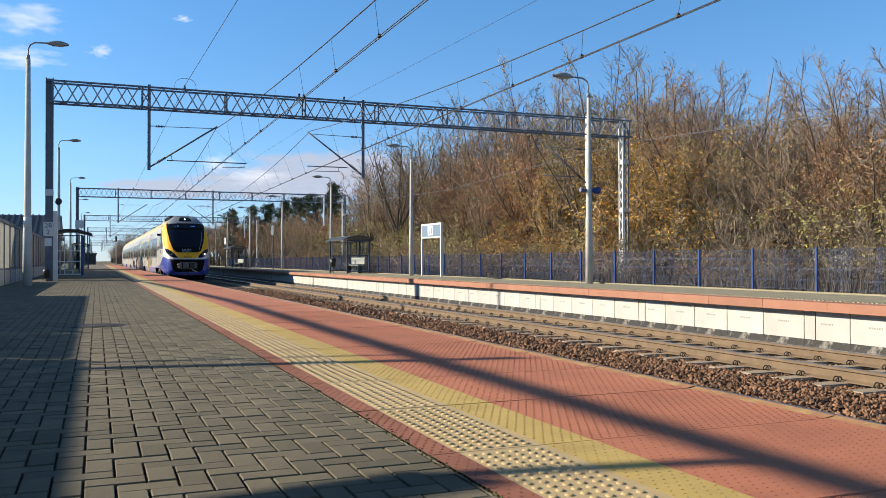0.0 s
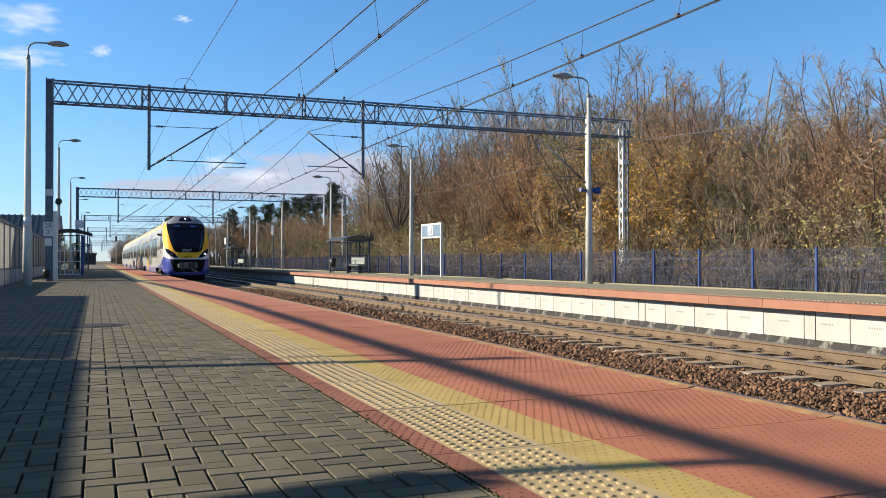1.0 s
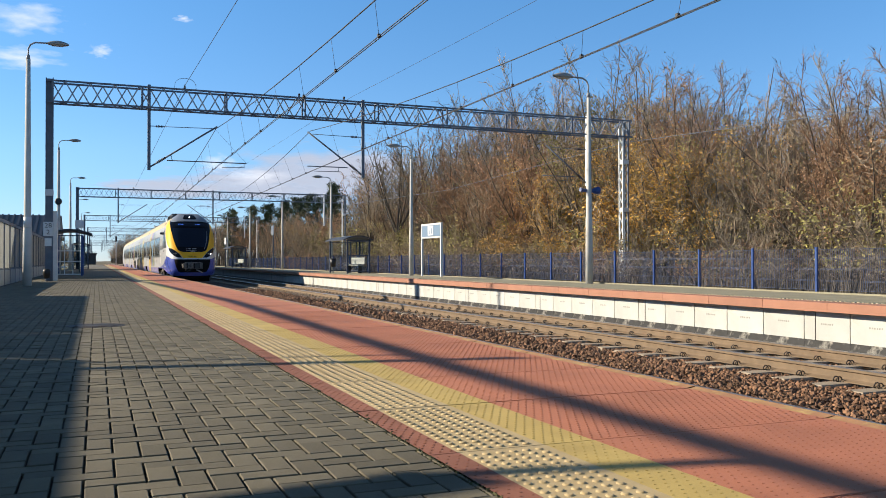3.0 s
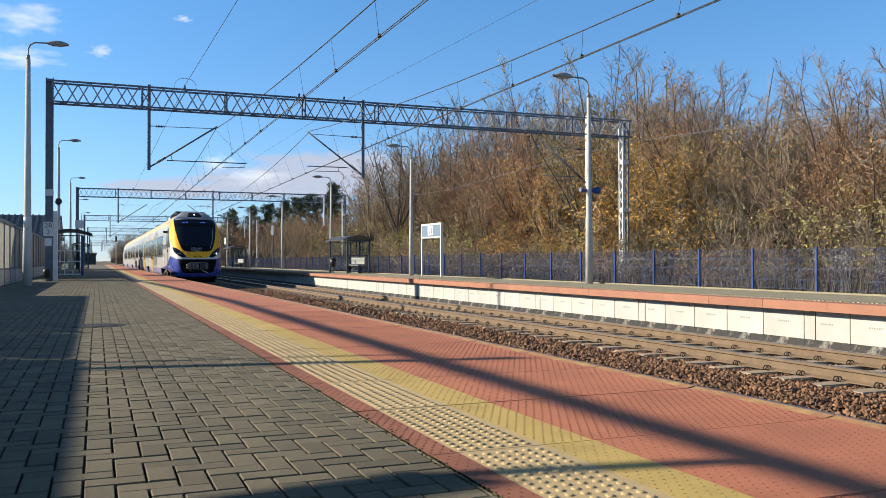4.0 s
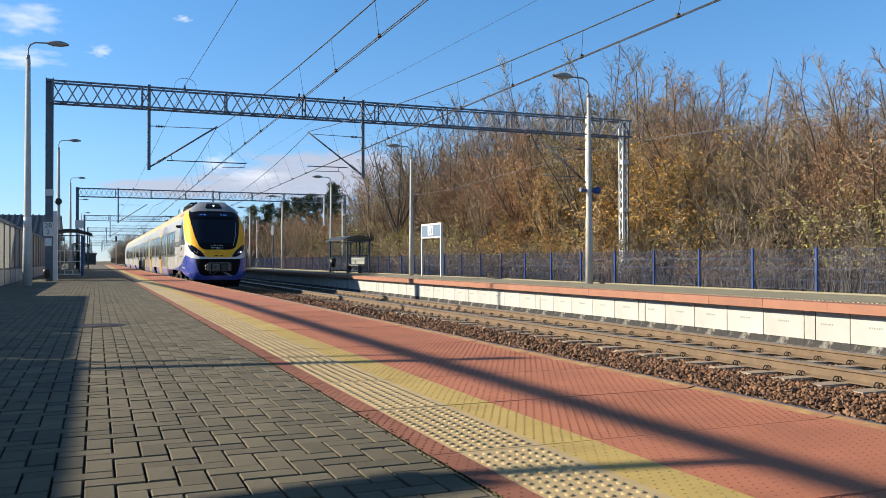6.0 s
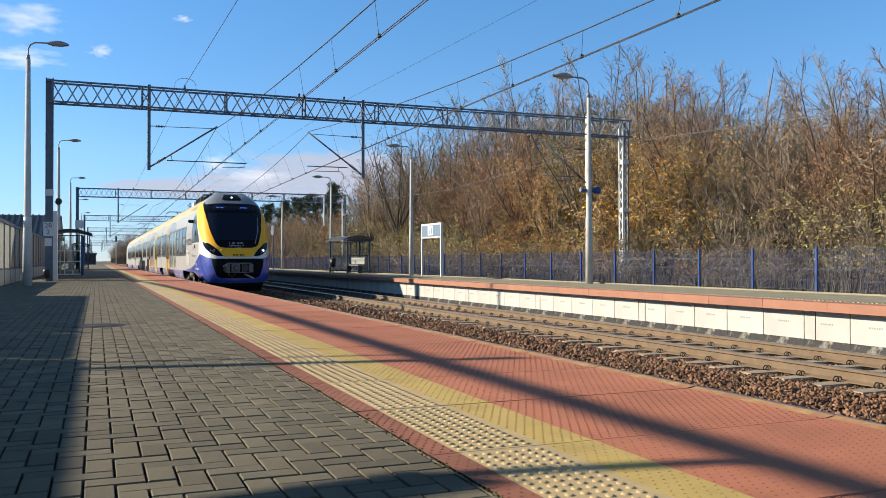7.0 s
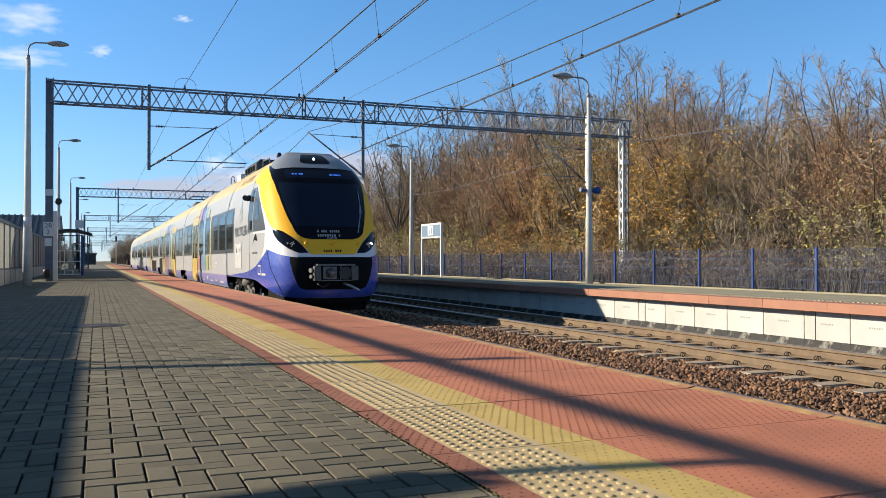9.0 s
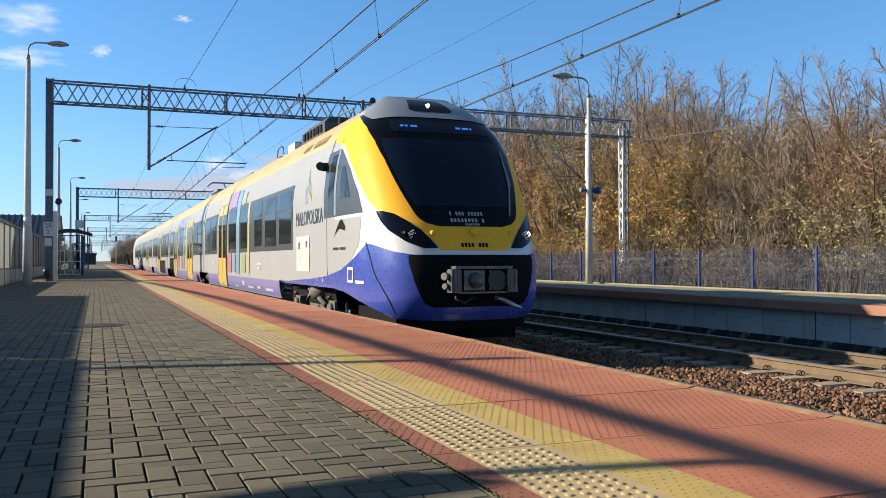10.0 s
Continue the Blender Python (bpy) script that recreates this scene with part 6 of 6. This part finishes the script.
WHEELS = []
cars = [(2.7, 21.48, [(2.7, 7.4), (20.2, 21.48)]), (21.62, 37.63, [(21.62, 22.9), (36.4, 37.63)]), (37.77, 52.63, [(37.77, 39.0), (51.4, 52.63)]), (52.77, 68.23, [(52.77, 54.0), (67.0, 68.23)]), (68.37, LENGTH, [(68.37, 69.6), (82.0, LENGTH)])]
bodies = [carriage(a, b, c, "silver-grey carriage body with a yellow roof edge") for a, b, c in cars]
for y in (21.55, 37.7, 52.7, 68.3):
    g = G()
    for k in range(5):
        s = .96 - .03 * (k % 2)
        rg = [(-smooth_interp(z, ZK, WK) * s, z) for z in (.9, 1.5, 2.5, 3.0, 3.4, 3.65, 3.9)]
        rg += [(-x, z) for x, z in rg[::-1]]
        yy = y - .3 + .15 * k
        g.grid([[(x, yy, z) for x, z in rg], [(x * (.97 if k % 2 == 0 else 1.03), yy + .15, z) for x, z in rg]], smooth=False)
    part("gangway", g, M_T_MATT, train, "dark bellows between carriages")
for y in (4.7, 21.55, 37.7, 52.7, 68.3, 84.2):
    bogie(y, WHEELS)

b = bodies[0]
window_band(b, 6.0, 15.15, [(6.15, 7.35, "split"), (7.75, 9.05, "full"), (9.5, 10.5, "split"), (11.5, 12.75, "full"), (13.6, 15.0, "full")])
double_door(b, 15.45, 17.35, M_T_DOOR, "yellow double-leaf passenger door")
window_band(b, 17.7, 21.2, [(17.9, 19.1, "split"), (19.5, 20.9, "full")])
for nm, rows, m in (("stripe", rect(12.95, 13.5, .95, 3.3), M_T_CYAN), ("stripe", rect(13.65, 14.25, 1.0, 1.52), M_T_CYAN), ("stripe", rect(14.45, 15.3, .98, 1.54), M_T_PINK), ("stripe", rect(13.75, 14.6, 2.88, 3.34), M_T_VIOLET), ("stripe", rect(11.95, 12.6, 1.0, 1.5), M_T_GREEN), ("stripe", rect(11.25, 11.55, 1.0, 2.85), M_T_LEMON), ("stripe", rect(12.1, 12.6, 2.88, 3.2), M_T_GREEN), ("stripe", rect(15.4, 17.4, 3.07, 3.36), M_T_LEMON), ("stripe", rect(14.6, 15.3, 2.88, 3.36), M_T_PINK)):
    side_patch(nm, rows, .013, m, b, "", 6, 2)
b = bodies[1]
window_band(b, 21.9, 25.3, [(22.2, 23.4, "split"), (23.8, 25.1, "full")])
double_door(b, 25.6, 27.6, M_T_DOOR, "yellow double-leaf passenger door")
window_band(b, 28.0, 32.4, [(28.2, 29.4, "full"), (29.8, 31.0, "split"), (31.3, 32.2, "full")])
double_door(b, 32.8, 34.5, M_T_LEMON, "pale yellow passenger door")
window_band(b, 34.9, 37.3, [(35.1, 36.9, "full")])
for rows, m in ((rect(27.8, 28.5, .95, 3.3), M_T_LEMON), (rect(28.9, 29.5, .95, 3.3), M_T_CYAN), (rect(30.0, 30.5, .95, 1.55), M_T_PINK), (rect(31.4, 32.5, .95, 1.55), M_T_PINK), (rect(30.3, 31.2, 2.88, 3.3), M_T_VIOLET), (rect(31.6, 32.3, 2.88, 3.3), M_T_CYAN)):
    side_patch("stripe", rows, .013, m, b, "", 6, 2)
side_patch("grille", rect(34.9, 37.1, .62, 1.48), .02, M_T_MATT, b, "dark ventilation grille", 4, 2)
b = bodies[2]
window_band(b, 38.3, 44.0, [(38.6, 40.2, "full"), (40.6, 42.0, "split"), (42.4, 43.8, "full")])
double_door(b, 44.6, 46.4, M_T_LEMON, "pale yellow passenger door")
window_band(b, 47.0, 52.2, [(47.3, 48.6, "full"), (49.0, 50.4, "split"), (50.8, 52.0, "full")])
side_patch("grille", rect(40.6, 45.0, .62, 1.35), .02, M_T_MATT, b, "dark ventilation grille", 4, 2)
for rows, m in ((rect(44.0, 44.5, .95, 3.2), M_T_LEMON), (rect(46.5, 46.9, .95, 3.2), M_T_PINK), (rect(48.0, 48.5, .95, 1.5), M_T_LEMON)):
    side_patch("stripe", rows, .013, m, b, "", 6, 2)
b = bodies[3]
window_band(b, 53.3, 58.0, [(53.6, 55.2, "full"), (55.6, 57.6, "split")])
double_door(b, 58.6, 60.4, M_T_LEMON, "pale yellow passenger door")
window_band(b, 61.0, 67.6, [(61.4, 63.0, "full"), (63.6, 65.0, "split"), (65.5, 67.2, "full")])
side_patch("stripe", rect(57.9, 58.5, .95, 3.2), .013, M_T_LEMON, b, "", 6, 2)
b = bodies[4]
window_band(b, 68.9, 73.0, [(69.2, 70.8, "full"), (71.2, 72.7, "split")])
double_door(b, 73.4, 75.2, M_T_LEMON, "pale yellow passenger door")
window_band(b, 75.8, 82.0, [(76.2, 78.0, "full"), (78.6, 80.0, "split"), (80.4, 81.6, "full")])

# Side markings near the cab.
b = bodies[0]
lettering("MAŁOPOLSKA", .37, pose(-1.428, 4.58, 2.12, 90, 0, -90) @ Matrix.Diagonal((.93, 1.05, 1, 1)), M_T_FRAME, b, "lettering", "dark capital lettering")
for y0, y1, z0, z1, m in ((4.78, 4.86, 2.42, 2.75, M_T_PINK), (4.66, 4.74, 2.42, 3.05, M_T_CYAN), (4.56, 4.62, 2.5, 2.9, M_T_GREEN), (4.46, 4.50, 2.5, 2.75, M_T_LEMON), (4.36, 4.39, 2.45, 2.65, M_T_LEMON)):
    side_patch("emblem", [(z0, y0, y1 + .05), (z1, (y0 + y1) / 2, (y0 + y1) / 2 + .04)], .007, m, b, "", 4, 1, False)
side_patch("notice_sheet", rect(4.52, 5.62, 1.12, 1.80), .008, M_T_WHITE, b, "white notice sheet", 3, 2)
side_patch("notice_mark", rect(4.68, 4.80, 1.58, 1.70), .012, M_T_FRAME, b, "", 1, 1)
side_patch("notice_mark", rect(5.30, 5.42, 1.55, 1.68), .012, M_T_FRAME, b, "", 1, 1)
g = G()
outer = [(2.72 - .70 * f, 1.70 + .30 * math.sin(math.pi * .5 * min(f * 1.35, 1)) - .55 * max(f - .74, 0)) for f in [i / 14 for i in range(15)]]
inner = [(2.72 - .66 * f, 1.70 + .20 * math.sin(math.pi * .5 * min(f * 1.45, 1)) * (1 - .45 * f)) for f in [i / 14 for i in range(15)]]
g.grid([[side(y, z, .012) for y, z in outer], [side(y, z, .012) for y, z in inner]], flip=True)
part("emblem", g, M_T_MATT, cab, "dark arched emblem")
g = G()
for i in range(14):
    if i not in (6,):
        by_height(g, rect(2.02 + .055 * i, 2.02 + .055 * i + .038, 1.50, 1.545), side, .012, 1, 1, 0, True)
part("marking_bars", g, M_T_FRAME, cab, kind="stuff")
g = G()
for a0, a1, z0, z1 in ((1.60, 1.90, .98, 1.22), (1.15, 1.5, .97, 1.02)):
    by_height(g, rect(a0, a1, z0, z1), side, .014, 2, 2, 0, True)
part("marking_bars", g, M_T_WHITE, cab, "white technical marking", kind="stuff")
g = by_height(G(), rect(1.65, 1.85, 1.02, 1.18), side, .018, 2, 2, 0, True)
part("marking_bars", g, M_T_BLUE, cab)
g = G()
for y0, z0, w, h in ((9.6, 1.22, .5, .05), (9.7, 1.12, .35, .05), (8.2, .62, .9, .06), (9.8, .64, .4, .06), (10.8, .62, .8, .05), (12.2, .66, .3, .12), (13.3, .6, .5, .05), (18.5, 1.25, .4, .05), (3.5, .95, .05, .06), (3.9, .95, .05, .06)):
    by_height(g, rect(y0, y0 + w, z0, z0 + h), side, .010, 1, 2, 0, True)
part("marking_bars", g, M_T_WHITE, b, "small white side markings", kind="stuff")

# Roof equipment and pantographs.
for y0, y1, h, w in ((3.6, 5.4, .22, .75), (11.5, 14.5, .24, .85), (16.0, 19.5, .25, .85), (28.5, 34.5, .22, .8), (40, 44, .26, .85), (56, 62, .26, .85), (71, 78, .26, .85)):
    q = part("roof_unit", G().slab(-w * .72, y0, 3.9, w * .72, y1, 3.98 + h * .6, .06), M_T_ROOF, train, "grey roof equipment housing")
    for k in range(2):
        ym = y0 + (y1 - y0) * (.3 + .4 * k)
        part("fan", G().tube((0, ym, 3.97 + h * .6), (0, ym, 4.0 + h * .6), .34, n=20), M_T_MATT, q)
# Flat louvres: the shade of the slots is put into the darker yellow.
for y in [4.15 + .155 * k for k in range(7)] + [5.55, 5.75, 5.95]:
    side_patch("roof_vent", rect(y, y + .10, 3.50, 3.66), .012, M_T_VENT, bodies[0], "shaded louvre in the roof edge", 2, 2)
box = part("roof_cooler", G().slab(-.78, 5.9, 3.9, .78, 8.0, 4.32, .14), M_T_DARK, train, "dark roof cooler with a raised front")
for k in range(6):
    part("cooler_fin", G().box(-.80, 6.1 + .3 * k, 4.0, -.775, 6.28 + .3 * k, 4.16), M_T_MATT, box)
part("roof_cabinet", G().slab(-.80, 8.7, 3.9, -.35, 9.4, 4.14, .04), M_STEEL_PALE, train, "pale equipment box on the roof")
part("roof_hoop", G().path([(-.85, 9.7, 3.95), (-.87, 9.65, 4.10), (-.87, 9.9, 4.17), (-.87, 10.3, 4.13), (-.85, 10.5, 3.95)], .018, 6), M_STEEL_DARK, train)
g = G()
g.path([(-.80, 3.6, 3.92), (-.82, 3.7, 4.08), (-.82, 4.6, 4.10), (-.80, 4.7, 3.92)], .018, 6)
part("roof_rail", g, M_STEEL_DARK, train)
for s in (-1,):
    part("horn", G().path([(s * .72, 3.05, 4.05), (s * .72, 2.9, 4.08), (s * .72, 2.8, 4.08)], [.03, .04, .055], 10), M_BLACK, train)
for y, up in ((66.5, True), (25.0, False)):
    q = part("pantograph", G().box(-.6, y - .9, 4.15, .6, y + .9, 4.22), M_T_ROOF, train, "raised pantograph" if up else "lowered pantograph")
    top = 5.40 if up else 4.5
    part("lower_arm", G().tube((0, y - .7, 4.22), (0, y + .9, 4.22 + (top - 4.22) * .5), .045, n=6), M_STEEL_DARK, q)
    part("upper_arm", G().tube((-.3, y - .5, top), (0, y + .9, 4.22 + (top - 4.22) * .5), .025, n=6).tube((.3, y - .5, top), (0, y + .9, 4.22 + (top - 4.22) * .5), .025, n=6), M_STEEL_DARK, q)
    part("pan_head", G().path([(-.95, y - .5, top - .15), (-.75, y - .5, top), (.75, y - .5, top), (.95, y - .5, top - .15)], .03, 6), M_STEEL_DARK, q)


def train_y(t):
    """Where the nose stands along the track as the train gathers way."""
    return 53.486 + -0.18436 * t ** 2 + -0.049313 * t ** 3 + 0.0025520 * t ** 4


# ---- what moves ----
def motions():
    walk(train, [(i * 0.25, pose(TRACK_A, train_y(i * 0.25), RAIL_Z)) for i in range(41)])
    for wheel, y in WHEELS[:4]:
        rows = []
        for i in range(151):
            t = i / 15
            rolled = math.degrees((train_y(0) - train_y(t)) / 0.42)
            rows.append((t, pose(0, y, 0.42, rolled)))
        walk(wheel, rows)


motions()
